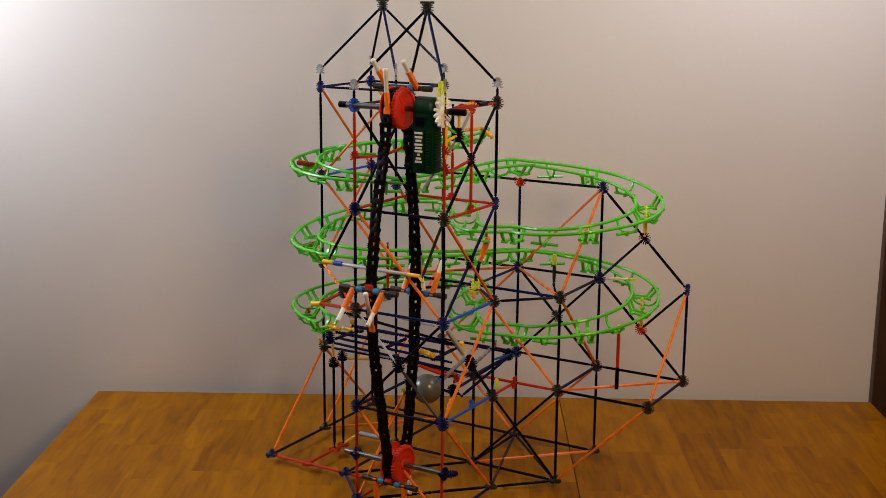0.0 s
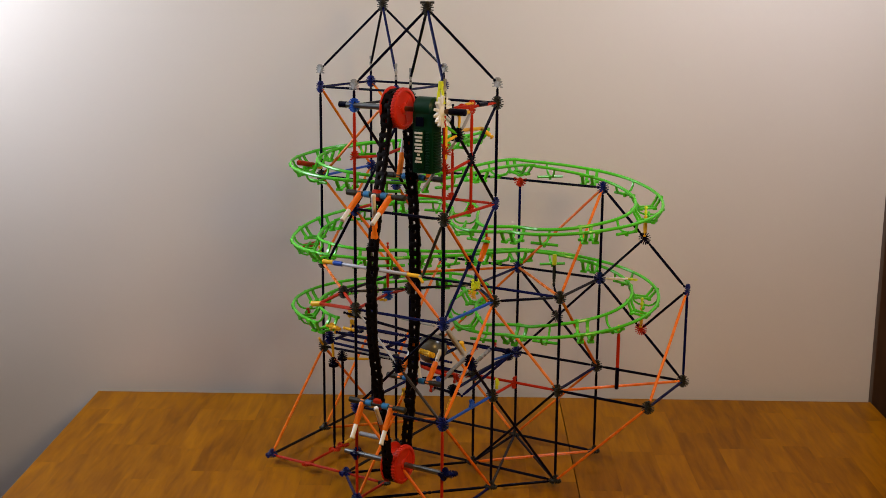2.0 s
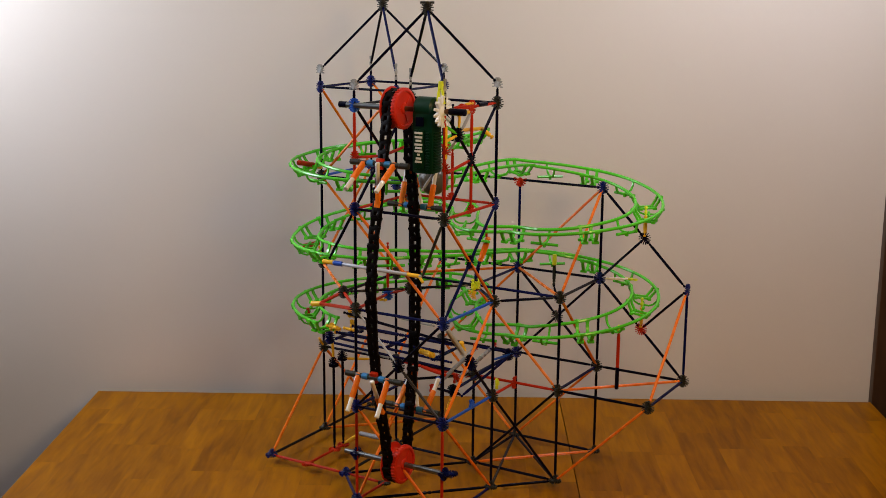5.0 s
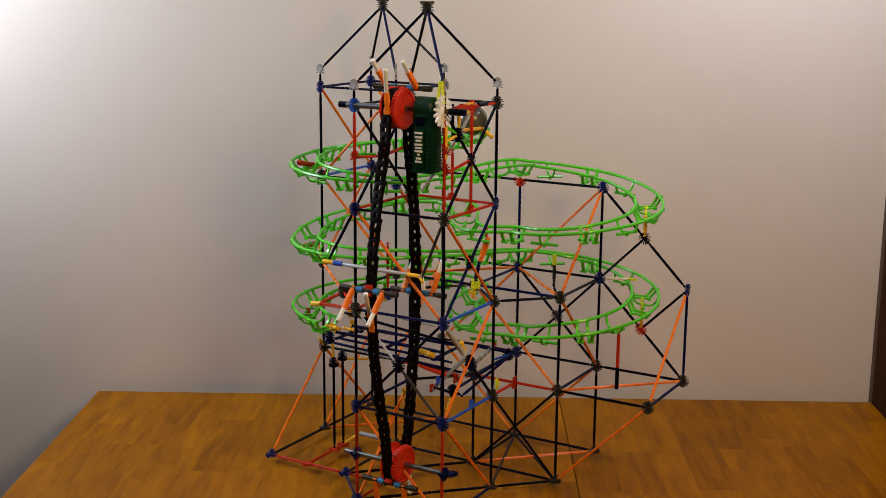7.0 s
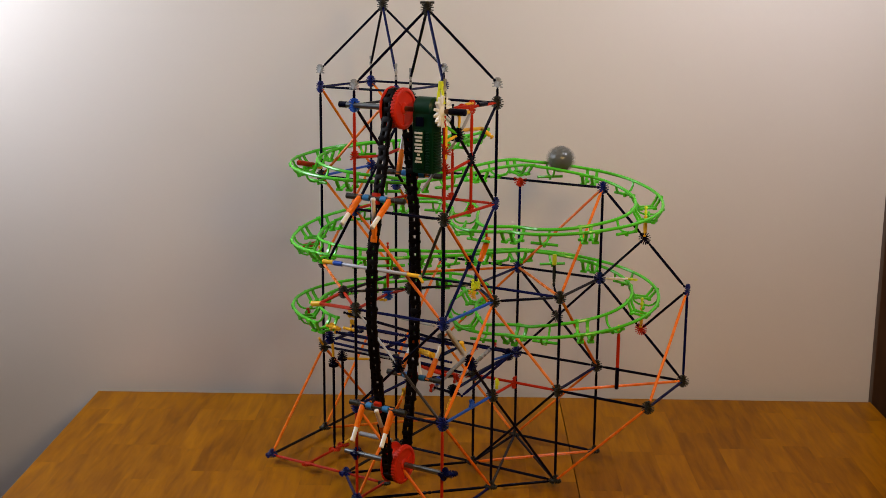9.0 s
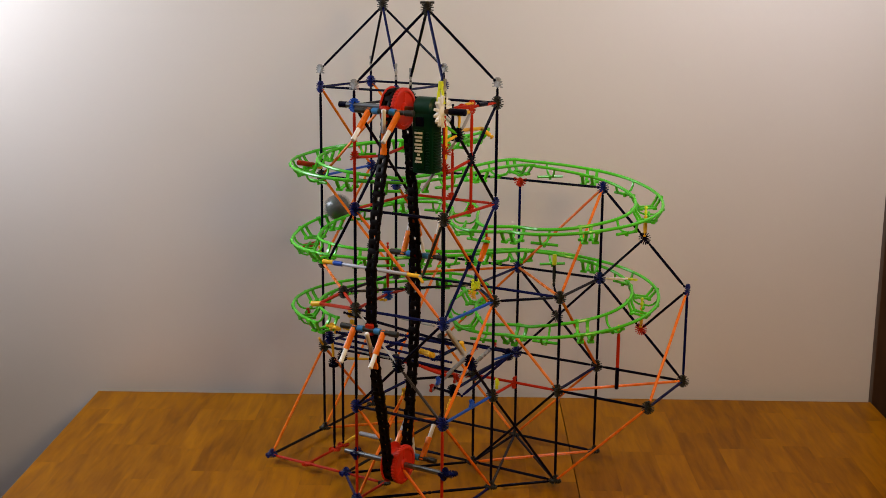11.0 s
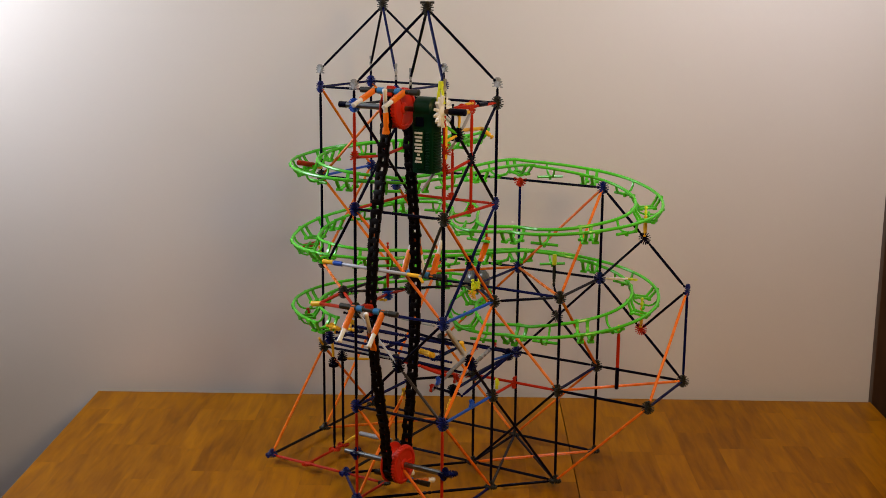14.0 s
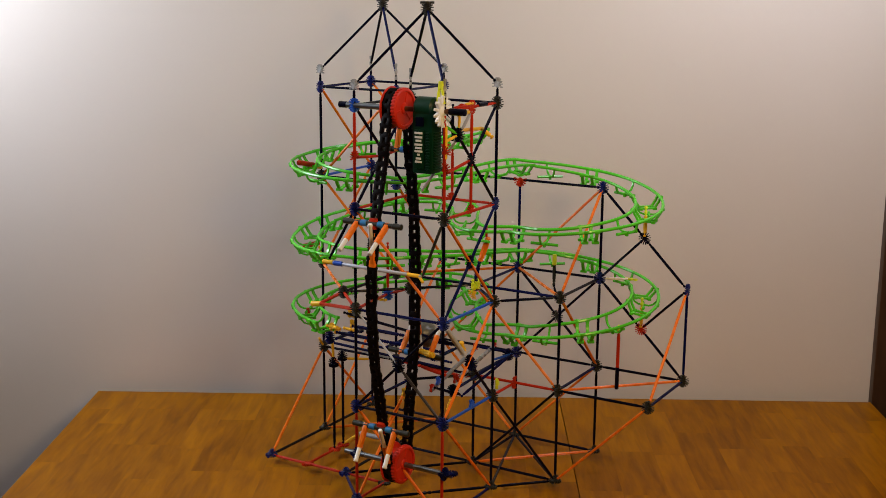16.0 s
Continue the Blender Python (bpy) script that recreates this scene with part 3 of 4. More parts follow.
def wheel(k):
    """A red toothed chain wheel with a dished face, turning about the axle."""
    bm = bmesh.new()
    r = 0.0395
    turn = pose(0, 0, 0, 0, 90, 0)
    add_lathe(bm, turn, [(0.006, -0.0210), (r * 0.30, -0.0215), (r * 0.34, -0.0195), (r * 0.86, -0.0195), (r * 0.90, -0.0220), (r * 1.06, -0.0212), (r * 1.08, -0.0200), (r * 1.06, -0.0185), (r * 0.80, -0.0175), (r * 0.76, -0.0160),
                         (r * 0.76, 0.0020), (r * 0.90, 0.0036), (r, 0.0046), (r, 0.0125),
                         (r * 0.95, 0.0140), (r * 0.86, 0.0140), (r * 0.82, 0.0108), (r * 0.30, 0.0100), (r * 0.26, 0.0130), (0.006, 0.0135)], 48)
    ob = part("chain_wheel", bm, WHEEL_RED, tower, "red toothed chain wheel", Matrix.Translation(N(0.515, 0, k)))
    bm = bmesh.new()
    for a in range(36):
        add_box(bm, turn @ pose(0, 0, 0, 0, 0, 10 * a) @ pose(r * 0.985, 0, 0.0080), 0.0044, 0.0034, 0.0085, 0.0008)
    part("teeth", bm, WHEEL_RED, ob)
    bm = bmesh.new()
    for a in range(3):
        add_box(bm, turn @ pose(0, 0, 0, 0, 0, 120 * a) @ pose(r * 0.56, 0, 0.0100), 0.020, 0.0036, 0.0030, 0.0008)
    part("spoke", bm, WHEEL_RED, ob)
    WHEELS.append(ob)


def carrier(offset):
    """A cross axle on the chain with two arms that cup the ball."""
    bm = bmesh.new()
    add_lathe(bm, pose(-0.068, 0, 0.010, 0, 90, 0), [(0.0040, 0), (0.0060, 0.0008), (0.0060, 0.020), (0.0050, 0.021), (0.0050, 0.114), (0.0060, 0.115), (0.0060, 0.135), (0.0040, 0.136)], 12)
    body = part("carrier", bm, DARK_GREY, tower)
    bm = bmesh.new()
    add_box(bm, pose(0, 0, 0.007), 0.016, 0.022, 0.012, 0.002)
    part("chain_mount", bm, RED, body, "red chain mount")
    for x in (-0.020, 0.020):
        bm = bmesh.new()
        add_lathe(bm, pose(x - 0.007, 0, 0.010, 0, 90, 0), [(0.0056, 0), (0.0066, 0.001), (0.0066, 0.013), (0.0056, 0.014)], 12)
        part("spacer", bm, AZURE, body, "light blue spacer")
    for x in (0.036, -0.034):
        lean = pose(x, 0, 0.010, 43, 0, 0)
        bm = bmesh.new()
        add_box(bm, lean @ pose(0, 0.022, 0), 0.0092, 0.052, 0.0095, 0.0016)
        add_box(bm, lean @ pose(0, 0.018, 0.0040), 0.0036, 0.030, 0.0030)
        part("arm", bm, ORANGE, body, "orange arm")
        bm = bmesh.new()
        add_lathe(bm, lean @ pose(0, 0.046, 0, -90, 0, 0), [(0.0040, 0), (0.0045, 0.0008), (0.0045, 0.026), (0.0050, 0.027), (0.0050, 0.030), (0.0040, 0.031)], 8)
        part("arm_tip", bm, WHITE, body, "white arm tip")
    CARRIERS.append((body, offset))


def finger(offset):
    """The orange finger with a white tip on the chain ahead of each carrier; it stops the ball from rolling out."""
    bm = bmesh.new()
    add_box(bm, along((-0.004, 0.008, 0.002), (-0.004, -0.028, 0.012)) @ pose(0, 0, 0.019), 0.0088, 0.0088, 0.040, 0.0014)
    add_box(bm, pose(-0.003, 0.006, 0.003), 0.014, 0.014, 0.008, 0.0015)
    body = part("finger", bm, ORANGE, tower, "orange finger on the chain")
    bm = bmesh.new()
    add_lathe(bm, along((-0.004, -0.028, 0.012), (-0.005, -0.074, 0.024)), [(0.0036, 0), (0.0043, 0.001), (0.0043, 0.041), (0.0050, 0.042), (0.0050, 0.046), (0.0038, 0.0475)], 8)
    part("finger_tip", bm, WHITE, body, "white finger tip")
    FINGERS.append((body, offset + 0.072))


chain()
wheel(TOP_K)
wheel(BOTTOM_K)
for q in range(4):
    carrier(q * LOOP_LEN / 4)
    finger(q * LOOP_LEN / 4)


# ---- the ball ----
def ball():
    bm = bmesh.new()
    bmesh.ops.create_uvsphere(bm, u_segments=40, v_segments=24, radius=BALL_R)
    ob = new("ball", to_mesh("ball", bm, BALL_GREY))
    tagged(ob, "glossy grey plastic ball running through the toy", "ball")
    return ob


the_ball = ball()


# ---- axles, motor and small parts on the tower ----
def tube_between(name, a, b, radius, mat, label="", seg=12, parent=None):
    a, b = Vector(a), Vector(b)
    n = (b - a).length
    bm = bmesh.new()
    add_lathe(bm, along(a, b), [(radius * 0.8, 0), (radius, 0.001), (radius, n - 0.001), (radius * 0.8, n)], seg)
    return part(name, bm, mat, parent or tower, label)


def axles():
    tube_between("axle", N(-0.10, 0, TOP_K), N(0.52, 0, TOP_K), 0.0058, STEEL, "grey axle of the upper chain wheel")
    tube_between("axle_end", N(-0.17, 0, TOP_K), N(-0.08, 0, TOP_K), 0.0066, BLACK)
    tube_between("axle", N(0.50, 0, TOP_K), N(1.17, 0, TOP_K), 0.0050, BROWN)
    tube_between("axle_end", N(1.05, 0, TOP_K), N(1.22, 0, TOP_K), 0.0068, BLACK)
    tube_between("axle", N(-0.14, 0, BOTTOM_K), N(1.12, 0, BOTTOM_K), 0.0056, STEEL, "grey axle of the lower chain wheel")
    for i in (0, 1.03):
        joint(N(i, 0, BOTTOM_K), NAVY, "flat_v")
        joint(N(i, 0, BOTTOM_K), NAVY, "flat_z")
    joint(N(1.10, 0, BOTTOM_K + 0.02), NAVY, "flat_z")


def motor():
    """The green battery motor beside the upper wheel, with a rounded top, ribs and a white mark."""
    bm = bmesh.new()
    w, d, h = 0.0465, 0.037, 0.132
    add_box(bm, pose(0, 0, h / 2), w, d, h, 0.006)
    add_lathe(bm, pose(-w / 2 + 0.002, 0, h - 0.004, 0, 90, 0), [(d * 0.48, 0), (d * 0.58, 0.004), (d * 0.58, w - 0.008), (d * 0.48, w - 0.004)], 28)
    body = part("motor", bm, MOTOR_GREEN, tower, "dark green motor housing", Matrix.Translation(N(0.811, 0.0, 3.42)))
    bm = bmesh.new()
    add_box(bm, pose(-0.004, -d / 2 - 0.001, h - 0.030), 0.018, 0.006, 0.018, 0.002)
    part("switch_recess", bm, BLACK, body, "black switch recess")
    for k in range(14):
        bm = bmesh.new()
        add_box(bm, pose(0.0135, -d / 2 - 0.001, 0.010 + 0.0054 * k), 0.009, 0.004, 0.0028, 0.0006)
        part("rib", bm, MOTOR_GREEN, body)
        bm = bmesh.new()
        add_box(bm, pose(w / 2 + 0.001, 0, 0.010 + 0.0054 * k), 0.004, d - 0.010, 0.0028, 0.0006)
        part("rib", bm, MOTOR_GREEN, body)
    bm = bmesh.new()
    add_box(bm, pose(-0.006, -d / 2 - 0.0012, 0.048), 0.022, 0.003, 0.076, 0.001)
    part("label_panel", bm, MOTOR_GREEN, body)
    # the maker's mark as plain white bars
    for wide, z in ((0.016, 0.0160), (0.012, 0.0225), (0.006, 0.0300), (0.018, 0.0365), (0.015, 0.0430), (0.018, 0.0495), (0.013, 0.0570), (0.017, 0.0640), (0.018, 0.0720)):
        bm = bmesh.new()
        add_box(bm, pose(-0.006, -d / 2 - 0.0032, z + 0.008), wide, 0.0012, 0.0042, 0.0004)
        part("white_mark", bm, WHITE, body, "white mark")


def white_gear():
    bm = bmesh.new()
    m = pose(0, 0, 0, 0, 90, 0)
    add_lathe(bm, m, [(0.006, -0.004), (0.0105, -0.0035), (0.0115, -0.0025), (0.0115, 0.0025), (0.0105, 0.0035), (0.006, 0.0045)], 28)
    gear = part("crown_gear", bm, WHITE, tower, "white toothed crown gear", Matrix.Translation(N(0.985, -0.04, TOP_K)))
    for a in range(14):
        bm = bmesh.new()
        add_box(bm, m @ pose(0, 0, 0, 0, 0, 360 / 14 * a) @ pose(0.0195, 0, 0.002, 0, -12, 0), 0.023, 0.0056, 0.0066, 0.0014)
        part("tooth", bm, WHITE, gear)


def top_gate():
    """Red and yellow rods that pass the ball from the lift to the track."""
    rod(J("F4"), N(1, .5, 4), RED)
    rod(N(1, .5, 4), J("E4"), RED)
    joint(N(1, .5, 4), RED, "flat_v")
    joint(N(1, .30, 3.98), RED, "half_v")
    joint(N(1, .5, 3), RED, "half_v")
    rod(N(1, .5, 4), N(1, .5, 3.5), RED)
    rod(N(1, .5, 3.5), N(1, .5, 3), RED)
    joint(N(.5, 1, 3), RED, "half_v", pose(0, 0, 0, 0, 0, 90))
    rod(N(.5, 1, 3), N(.5, 1, 3.55), RED)
    rod(N(.5, 1, 3.55), N(.5, 1, 4), BLACK)
    joint(N(1, .25, 3.76), BLACK, "cross")
    rod(N(1, .25, 3.76), N(1, .28, 4.0), YELLOW)
    rod(N(1, .27, 3.76), N(1, .52, 3.99), GREY)
    rod(N(1, .25, 3.76), N(.98, -.05, 3.9), GREEN)
    rod(N(1, .27, 3.80), N(.90, .88, 3.755), YELLOW, 0.004, 0.0036)
    rod(N(.90, .86, 3.76), N(.98, .96, 3.66), YELLOW, 0.001, 0.0044)
    rod(N(1, .25, 3.76), N(1, .0, 3.72), YELLOW)
    rod(N(1, .25, 3.74), N(.7, .05, 3.2), GREY)
    rod(N(1, .5, 3.5), N(1, 0, 3.42), RED)
    tube_between("yellow_clip", N(1, .24, 3.945), N(1, .44, 3.955), 0.0040, YELLOW)
    tube_between("yellow_clip", N(1, .38, 4.03), N(1, .52, 4.035), 0.0032, YELLOW)
    tube_between("red_clip", N(1, .18, 4.015), N(1, .48, 4.02), 0.0034, RED)
    tube_between("dark_clip", N(1, .62, 4.01), N(1, .78, 4.01), 0.0048, BLACK)
    for k in (3.62, 3.46):
        joint(N(1, 0, k), RED, "three_u")
    tube_between("clip_sleeve", N(1, 0.012, 3.86), N(1, 0.012, 3.56), 0.0044, YELLOW)
    # lemon clip that holds the roof leg over the motor
    bm = bmesh.new()
    for s in (-1, 1):
        add_box(bm, pose(0.0045 * s, 0, 0, 0, -7 * s, 0), 0.0034, 0.008, 0.044, 0.001)
    add_box(bm, pose(0, 0, 0.014), 0.008, 0.008, 0.014, 0.001)
    part("lemon_clip", bm, LEMON, tower, "", Matrix.Translation(N(.97, -.02, 4.17)))
    rod(N(.5, 1, 3.55), N(0, 1, 3.5), RED)
    # red brace beside the left upright
    joint(N(0, 0, 3.5), RED, "half_v", pose(0, 0, 0, 0, 0, 0))
    rod(N(0, 0, 3.5), N(0, .5, 3.46), RED)
    rod(N(0, .5, 3.46), N(0, 1, 3.52), RED)
    joint(N(0, .5, 3.5), RED, "flat_v")


def return_ramp():
    """Two blue rails under the last loop, then two grey tubes down to the lift."""
    for jj in (0.575, 0.865):
        rod(N(-.66, jj, 1.525), N(-.02, jj, 1.52), NAVY, 0.001, 0.0036)
        rod(N(-.02, jj, 1.52), N(.64, jj, 1.515), NAVY, 0.001, 0.0036)
        joint(N(-.66, jj, 1.525), YELLOW, "three_v")
    for i in (-.62, .0, .62):
        rod(N(i, .52, 1.47), N(i, .92, 1.47), NAVY, 0.0, 0.0034)
    joint(N(-.62, .92, 1.46), NAVY, "flat_z")
    joint(N(.62, .52, 1.46), NAVY, "flat_z")
    # second ramp
    for p, q in ((N(0.35, 0.86, 0.98), N(0.35, 1.78, 1.19)), (N(0.61, 0.90, 1.11), N(0.55, 1.84, 1.24))):
        tube_between("ramp_tube", p, q, 0.0048, SMOKE, "smoky grey ramp tube")
        joint(p, RED, "three_v")
        joint(q, RED, "three_v")
    rod(N(0.36, 0.90, 1.00), N(0.68, 0.90, 0.98), BLACK, 0.0)
    rod(N(0.40, 1.74, 1.24), N(0.92, 1.74, 1.24), NAVY, 0.0)
    joint(N(0.39, 0.92, 1.05), BLUE, "three_v")
    joint(N(0.58, 0.92, 1.00), BLACK, "cross")
    joint(N(0.62, 0.92, 1.12), RED, "three_u")
    rod(N(0.96, 1.5, 1.31), N(0.63, 1.0, 0.92), NAVY, 0.0)
    rod(N(0.96, 1.5, 1.31), N(0.72, 1.5, 1.20), BLUE, 0.0)
    joint(N(0.80, 1.72, 1.22), NAVY, "cross")
    rod(N(0.80, 1.72, 1.22), J("P1"), NAVY)
    rod(N(0.58, 0.92, 1.00), N(.80, 1.72, 1.20), NAVY)
    rod(J("F2"), N(1, .46, 1.54), PALE, 0.012, 0.0048, "tube")
    joint(N(.97, .42, 1.60), YELLOW, "three_v")
    rod(N(.97, .42, 1.64), N(.97, .40, 1.72), YELLOW, 0.0, 0.0050)
    joint(N(1, .55, 1.46), NAVY, "cross")
    rod(N(0.55, .32, 1.58), N(0.73, .28, 1.57), YELLOW, 0.0, 0.006)
    rod(N(0.42, .50, 1.36), N(0.74, .50, 1.31), RED, 0.0, 0.0036)
    joint(N(0.30, .40, 1.06), YELLOW, "three_v")
    rod(N(0.30, .40, 1.04), N(.16, .30, 0.72), ORANGE)
    rod(J("C1"), N(.4, 1.5, 0.96), RED)
    rod(N(.4, 1.5, 0.96), J("S1"), RED)
    joint(N(1, 1.5, 1), RED, "half_v", pose(0, 0, 0, 90, 0, 0))
    rod(N(1, 1.5, 1), J("E1"), RED)
    joint(N(1.0, 0.55, 1.02), BLUE, "three_v")
    # bracing rods seen through the lower tower
    for p, q, mat in ((N(-1.1, 1.2, 1.24), N(.4, 1.2, 1.2), NAVY), (N(-1.3, 1.3, 1.14), N(.4, 1.3, 1.08), NAVY), (N(-.5, .5, 1.78), N(.9, .55, 1.62), BLACK),
                      (N(-1.0, 1.5, 1.03), N(-.55, 1.5, 1.0), CLEAR), (N(-.5, 1.5, 1.5), N(0, 1.5, 1.47), CLEAR), (N(0, 1, 1), N(.5, 1.5, 1.0), BLACK)):
        rod(p, q, mat, 0.0)


def posts():
    """Two black posts on the red foot at the left, with spiked caps."""
    rod(N(-1, .5, 0), N(-1, 1.48, 0), RED)
    joint(N(-1, .5, 0), RED, "flat_z")
    rod(N(-.5, .5, 0), N(0, .5, 0), RED)
    joint(N(0, .5, 0), DARK_GREY, "flat_z")
    for j, top in ((1.00, 1.02), (1.17, 1.05)):
        p = N(-1, j, 0)
        rod(p + Vector((0, 0, 0.004)), N(-1, j, top), BLACK, 0.0)
        joint(p, RED, "flat_z")
        joint(N(-1, j, top), BLACK, "cross", pose(0, 0, 0, 0, 0, 20) @ Matrix.Diagonal((0.85, 0.85, 0.95, 1)))
        joint(N(-1, j, top) - Vector((0, 0, 0.007)), BLACK, "flat_z", Matrix.Diagonal((0.8, 0.8, 1, 1)))
    rod(N(-1, 1.17, 0), N(-1, 1.42, 0.02), YELLOW, 0.0, 0.0045)
    rod(N(-1, 1.0, 1.05), N(-1, .98, 1.3), YELLOW, 0.0)
    rod(N(-1, 1.17, 1.02), N(-.7, 1.3, 1.03), YELLOW, 0.0)
    tube_between("tube", N(-1.0, 1.5, 0.03), N(-.56, 1.5, 0.03), 0.0056, GREY, "grey sleeve on the foot rod")


def gate_tube():
    """The grey lever tube across the tower, with a blue collar and yellow ends."""
    a, b = N(-0.33, -0.05, 2.45), N(0.79, -0.05, 2.44)
    tube_between("lever_tube", a, b, 0.0037, PALE, "pale grey lever tube with yellow ends")
    tube_between("collar", a.lerp(b, 0.10), a.lerp(b, 0.19), 0.0054, BLUE)
    tube_between("yellow_end", a.lerp(b, -0.02), a.lerp(b, 0.09), 0.0048, YELLOW)
    tube_between("yellow_end", a.lerp(b, 0.86), a.lerp(b, 0.98), 0.0043, YELLOW)
    tube_between("yellow_hook", a.lerp(b, 0.975), b + Vector((0.006, -0.004, -0.011)), 0.0032, YELLOW)
    rod(J("B3"), a.lerp(b, 0.03), BLACK)
    rod(J("F3"), b + Vector((-0.004, 0, -0.014)), DARK_GREY)


def track_supports():
    """Stubs and clips that carry the track."""
    rod(N(2, 2.5, 2.5), N(2, 2.5, 2.76), YELLOW, 0.004, 0.0040)
    joint(N(2, 2.5, 2.78), LEMON, "straight", pose(0, 0, 0, 0, 90, 0))
    rod(N(2, 2.5, 1.5), N(2, 2.5, 1.76), YELLOW, 0.004, 0.0040)
    joint(N(2, 2.5, 1.78), LEMON, "straight", pose(0, 0, 0, 0, 90, 0))
    rod(J("Q2"), N(1.78, 2.72, 1.98), WHITE)
    joint(N(1.78, 2.72, 1.98), LEMON, "straight")
    # hanging rods
    rod(N(1.98, 1.93, 1.62), N(1.98, 1.93, 0.98), RED, 0.0, 0.0034)
    tube_between("rod_end", N(1.98, 1.93, 1.22), N(1.98, 1.93, 0.98), 0.0044, BLACK)
    joint(N(1.98, 1.93, 1.66), LEMON, "end", pose(0, 0, 0, 0, 90, 0))
    rod(N(.95, 2.5, 2.12), N(.95, 2.5, 1.85), DARK_GREY, 0.0, 0.0036)
    rod(N(.95, 2.5, 1.85), N(1.05, 2.4, 1.68), BLACK, 0.0)
    tube_between("yellow_peg", N(.95, 2.5, 2.08), N(.95, 2.5, 2.20), 0.0052, LEMON)
    tube_between("red_peg", N(-1.5, 1.36, 3.14), N(-1.5, 1.08, 3.20), 0.0062, RED)
    tube_between("yellow_peg", N(-1.5, 1.49, 3.10), N(-1.5, 1.35, 3.14), 0.0056, YELLOW)
    tube_between("red_peg", N(-1.5, 1.42, 2.24), N(-1.5, 1.16, 2.25), 0.0062, RED)
    rod(N(-1.5, 1.42, 2.24), J("A2"), YELLOW)
    rod(J("B2"), N(-1.0, .75, 1.75), RED, 0.010, 0.0036)
    rod(J("Y2"), N(-1.0, .76, 1.75), RED, 0.010, 0.0036)
    tube_between("yellow_peg", N(-1.10, .75, 1.735), N(-.94, .75, 1.755), 0.0066, YELLOW)
    rod(J("A1"), N(-1.43, 1.30, 1.18), YELLOW, 0.01)
    rod(N(-1.40, 1.12, 1.36), N(-1.42, 1.10, 1.56), RED, 0.0, 0.0042)
    rod(N(-.52, .52, 1.605), N(-.38, .52, 1.60), YELLOW, 0.0, 0.0036)
    joint(N(-.46, .55, 1.74), YELLOW, "three_u")
    rod(N(-.74, .52, 1.60), N(-.56, .52, 1.585), YELLOW, 0.0, 0.0038)
    joint(N(-.72, .58, 1.55), YELLOW, "three_v")
    joint(N(-.72, .55, 1.46), NAVY, "cross")
    joint(N(-.3, .9, 1.86), YELLOW, "straight")
    joint(N(-.28, 1.0, 1.9), BLUE, "cross")
    rod(N(-.28, 1.0, 1.9), N(-.28, 1.0, 2.5), RED)
    rod(N(0.0, 1.0, 2.0), N(-.28, 1.0, 1.9), RED)
    rod(N(-.28, 1.0, 1.9), J("B2"), RED)
    # clips by the crossing
    joint(N(.66, 1.2, 2.05), LEMON, "three_v", pose(0, 0, 0, 0, 0, -30) @ Matrix.Diagonal((1.05, 1.05, 1.05, 1)))
    joint(N(.66, 1.2, 2.00), YELLOW, "three_u", pose(0, 0, 0, 0, 180, 0))
    rod(N(.64, 1.2, 2.0), N(.64, 1.2, 2.14), LEMON, 0.0, 0.0036)
    rod(N(.70, 1.2, 2.05), N(.72, 1.2, 2.16), LEMON, 0.0, 0.0036)
    rod(N(.50, 1.5, 2.04), N(.55, 1.5, 2.26), NAVY, 0.0, 0.0042)
    rod(N(.56, 1.5, 2.27), N(.655, 1.5, 2.53), ORANGE, 0.0, 0.0060, "orange_sleeve")
    rod(N(.63, 1.5, 2.5), N(.63, 1.5, 2.66), RED, 0.0)
    joint(N(.44, 2.0, 2.18), LEMON, "three_v", pose(0, 0, 0, 0, 0, 30))
    tube_between("yellow_peg", N(1.05, 1.0, 1.08), N(1.05, 1.0, 1.19), 0.0036, LEMON)
    joint(N(1.05, 1.0, 1.12), LEMON, "three_v", Matrix.Diagonal((0.8, 0.8, 0.8, 1)))
    rod(N(.76, .50, .95), N(.80, .50, 1.07), YELLOW, 0.0, 0.0034)


axles()
motor()
white_gear()
top_gate()
return_ramp()
posts()
gate_tube()
track_supports()


# ---- movement ----
def way_point(line, f):
    x = min(max(f, 0.0), 1.0) * (len(line) - 1)
    i = min(int(x), len(line) - 2)
    return line[i].lerp(line[i + 1], x - i)


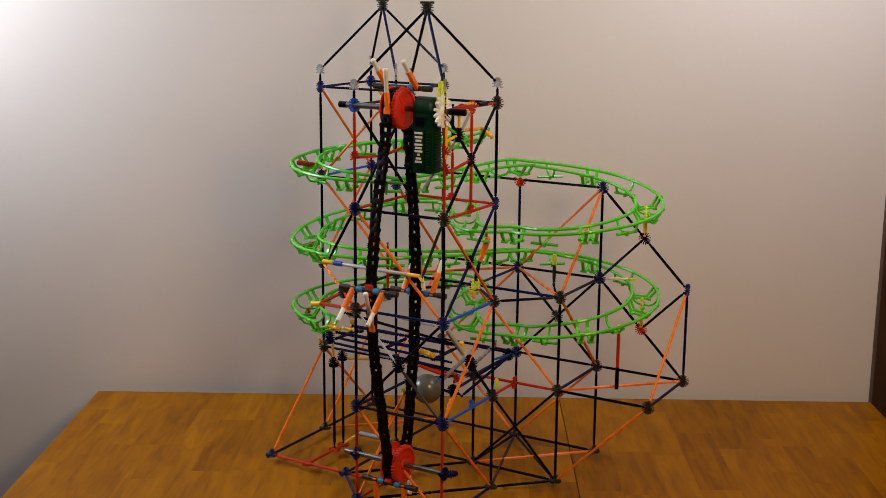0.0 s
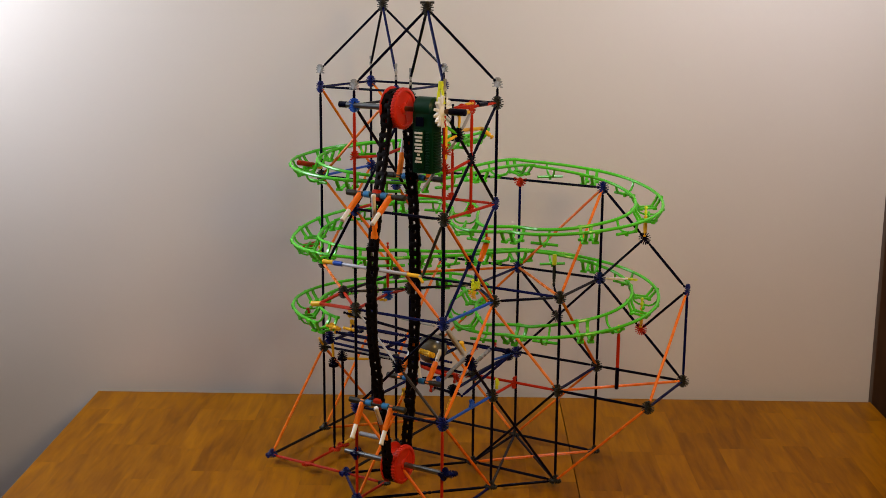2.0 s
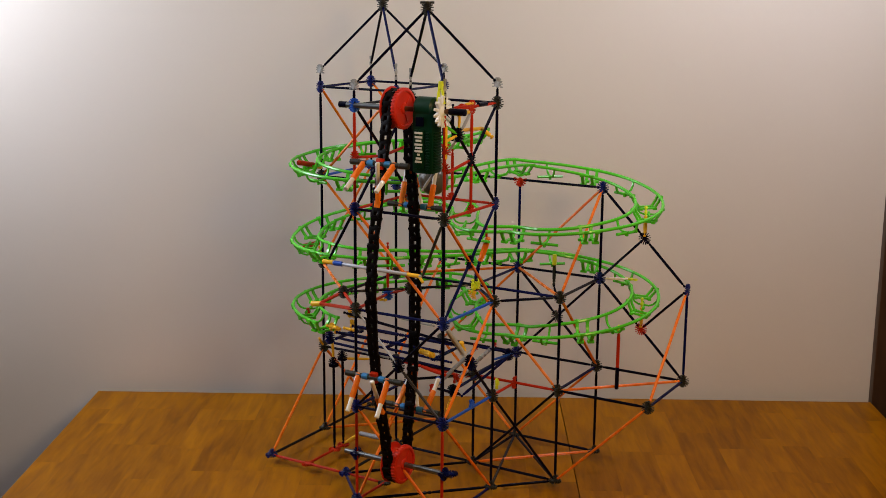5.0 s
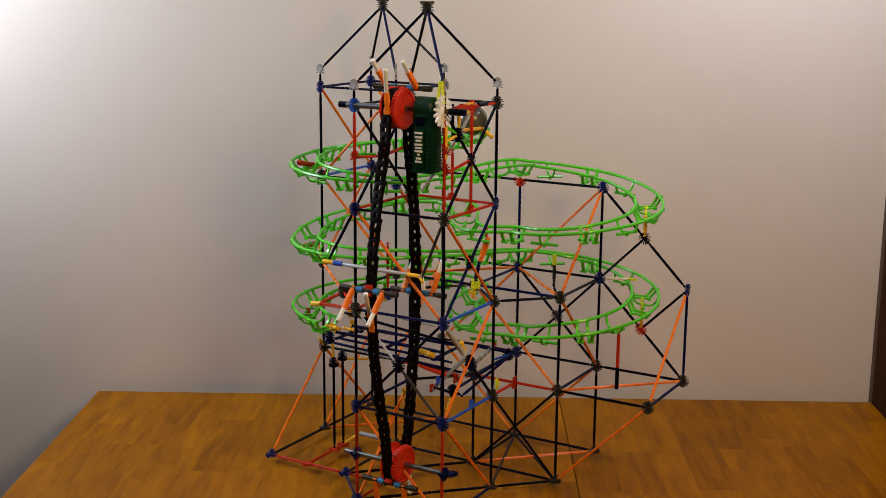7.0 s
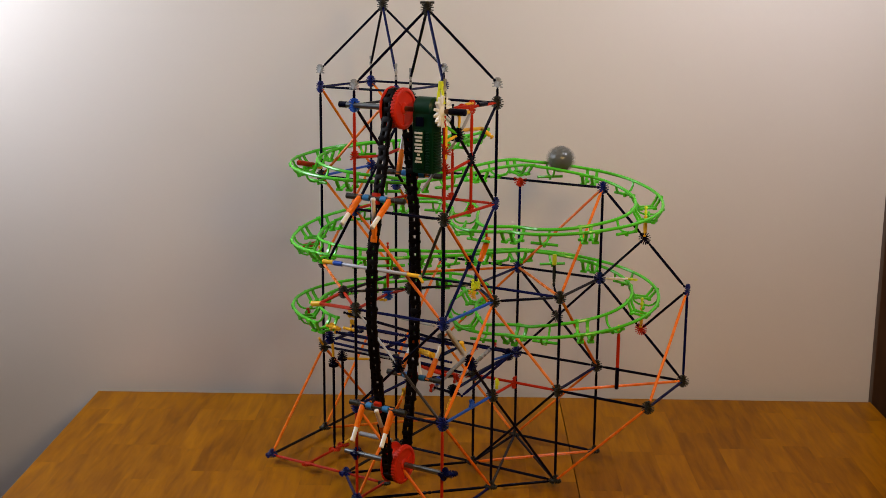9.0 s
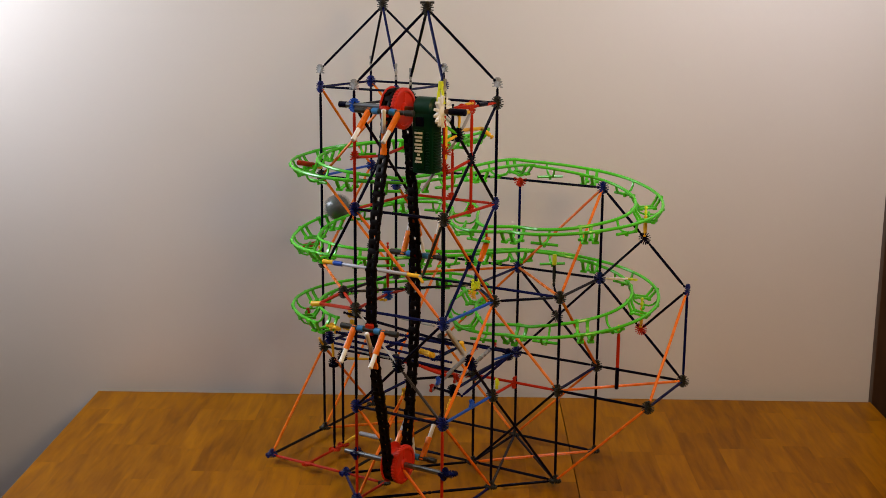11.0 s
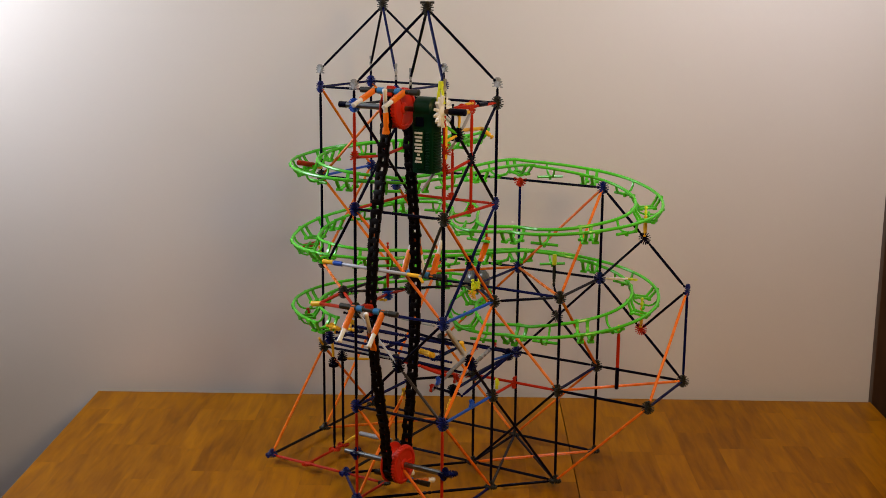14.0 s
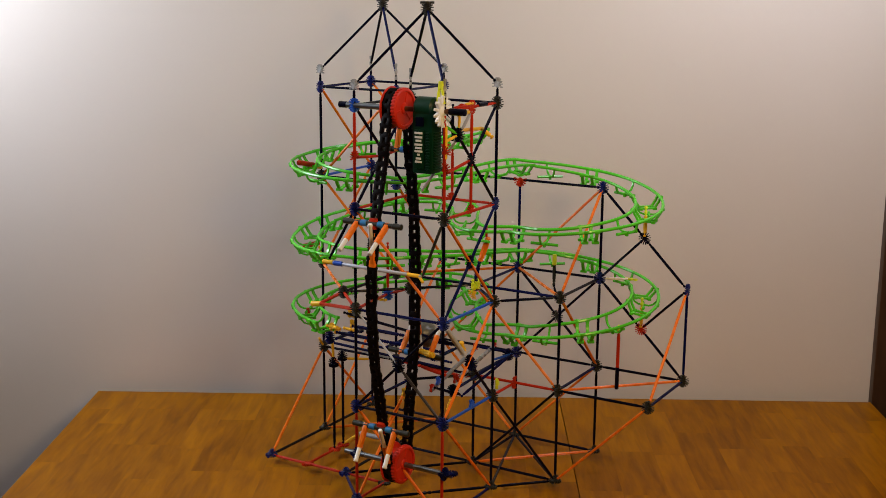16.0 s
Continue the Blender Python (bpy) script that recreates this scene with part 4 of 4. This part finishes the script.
BALL_LIFT = [(0.0, N(.46, .60, 1.09)), (0.6, N(.46, .60, 1.09)), (1.40, N(.5, .63, 1.14))]
LIFT_START, LIFT_END = 1.40, 6.20
BALL_TIMES = [
    (7.0, 0.0), (7.1, 0.004), (7.2, 0.010), (7.3, 0.028), (7.4, 0.0592), (7.7, 0.1056), (7.8, 0.1197), (7.9, 0.1356), (8.0, 0.1487), (8.1, 0.1600), (8.2, 0.1725), (8.3, 0.1873),
    (8.4, 0.2008), (8.5, 0.2155), (8.6, 0.2296), (8.7, 0.2415), (8.8, 0.2540), (8.9, 0.2698), (9.0, 0.2840), (9.1, 0.2975), (9.2, 0.3113), (9.6, 0.365), (10.0, 0.415), (10.4, 0.452),
    (10.8, 0.495), (11.1, 0.542), (11.3, 0.5765), (11.4, 0.5905), (11.5, 0.6030), (11.6, 0.6155), (11.7, 0.6290), (11.8, 0.6394), (11.9, 0.6493), (12.0, 0.6610), (12.1, 0.6765), (12.2, 0.6930),
    (12.4, 0.7245), (12.6, 0.7563), (12.8, 0.7887), (12.9, 0.8066), (13.0, 0.8230), (13.2, 0.8404), (13.4, 0.8535), (13.6, 0.8634), (13.8, 0.8730), (14.1, 0.8810), (14.4, 0.8900),
    (14.7, 0.9060), (15.0, 0.9338), (15.1, 0.9437), (15.2, 0.9535), (15.3, 0.9600), (15.4, 0.9665), (15.5, 0.9730), (15.6, 0.9860), (15.7, 1.0)]


def ball_rows():
    rows = list(BALL_LIFT)
    t = LIFT_START + 0.4
    while t < LIFT_END:
        rows.append((t, N(.5, .63, 2.37 + (chain_run(t) - chain_run(3.5)) / U)))
        t += 0.4
    rows += [(6.30, N(.46, .53, 4.13)), (6.40, N(.50, .58, 4.19)), (6.50, N(.49, .64, 3.85)), (6.60, N(.72, .85, 3.84)), (6.80, N(.66, .90, 3.84)), (7.0, N(.74, .97, 3.82))]
    for j in range(1, 90):
        t = 7.0 + 0.1 * j
        if t > 15.72:
            break
        rows.append((t, way_point(WAY, float(np.interp(t, [a for a, b in BALL_TIMES], [b for a, b in BALL_TIMES])))))
    rows += [(15.8, way_point(RAMP_WAY, 0.16)), (15.9, way_point(RAMP_WAY, 0.44)), (16.0, way_point(RAMP_WAY, 0.70))]
    return rows


OUTWARD = pose(0, 0, 0, 0, 180, 0)


def carrier_pose(s):
    """On the chain, tipping forward by its own weight as it goes over the upper wheel."""
    m = chain_pose(s)
    d = m.to_3x3().col[1]
    turn = math.degrees(math.atan2(-d.y, d.z))
    tip = float(np.interp(turn, (-25, 0, 15, 125, 152), (0, 12, 30, 31, 0)))
    p = m.to_translation()
    return Matrix.Translation(p) @ pose(0, 0, 0, tip, 0, 0) @ Matrix.Translation(-p) @ m @ OUTWARD


def motions():
    times = [0.2 * j for j in range(81)]
    for ob, s, tilt in CHAIN_LINKS:
        walk(ob, [(t, chain_pose(s + chain_run(t)) @ tilt) for t in times])
    for ob, s in CARRIERS:
        walk(ob, [(0.1 * j, carrier_pose(s + chain_run(0.1 * j))) for j in range(161)])
    for ob, s in FINGERS:
        walk(ob, [(0.1 * j, chain_pose(s + chain_run(0.1 * j)) @ OUTWARD) for j in range(161)])
    for ob in WHEELS:
        walk(ob, [(0.25 * j, Matrix.Translation(ob.matrix_basis.translation) @ pose(0, 0, 0, math.degrees(chain_run(0.25 * j) / WHEEL_R), 0, 0)) for j in range(65)])
    roll = Matrix()
    keyed, last = [], None
    for t, p in ball_rows():
        q = TOWER_POSE @ p
        if last is not None and (q - last).length > 1e-5:
            d = q - last
            turn = min(d.length / BALL_R, 1.2)
            axis = Vector((-d.y, d.x, 0))
            if axis.length > 1e-5 and not LIFT_START <= t <= LIFT_END + 0.2:
                roll = Matrix.Rotation(turn, 4, axis.normalized()) @ roll
        keyed.append((t, Matrix.Translation(q) @ roll))
        last = q
    walk(the_ball, keyed)


motions()
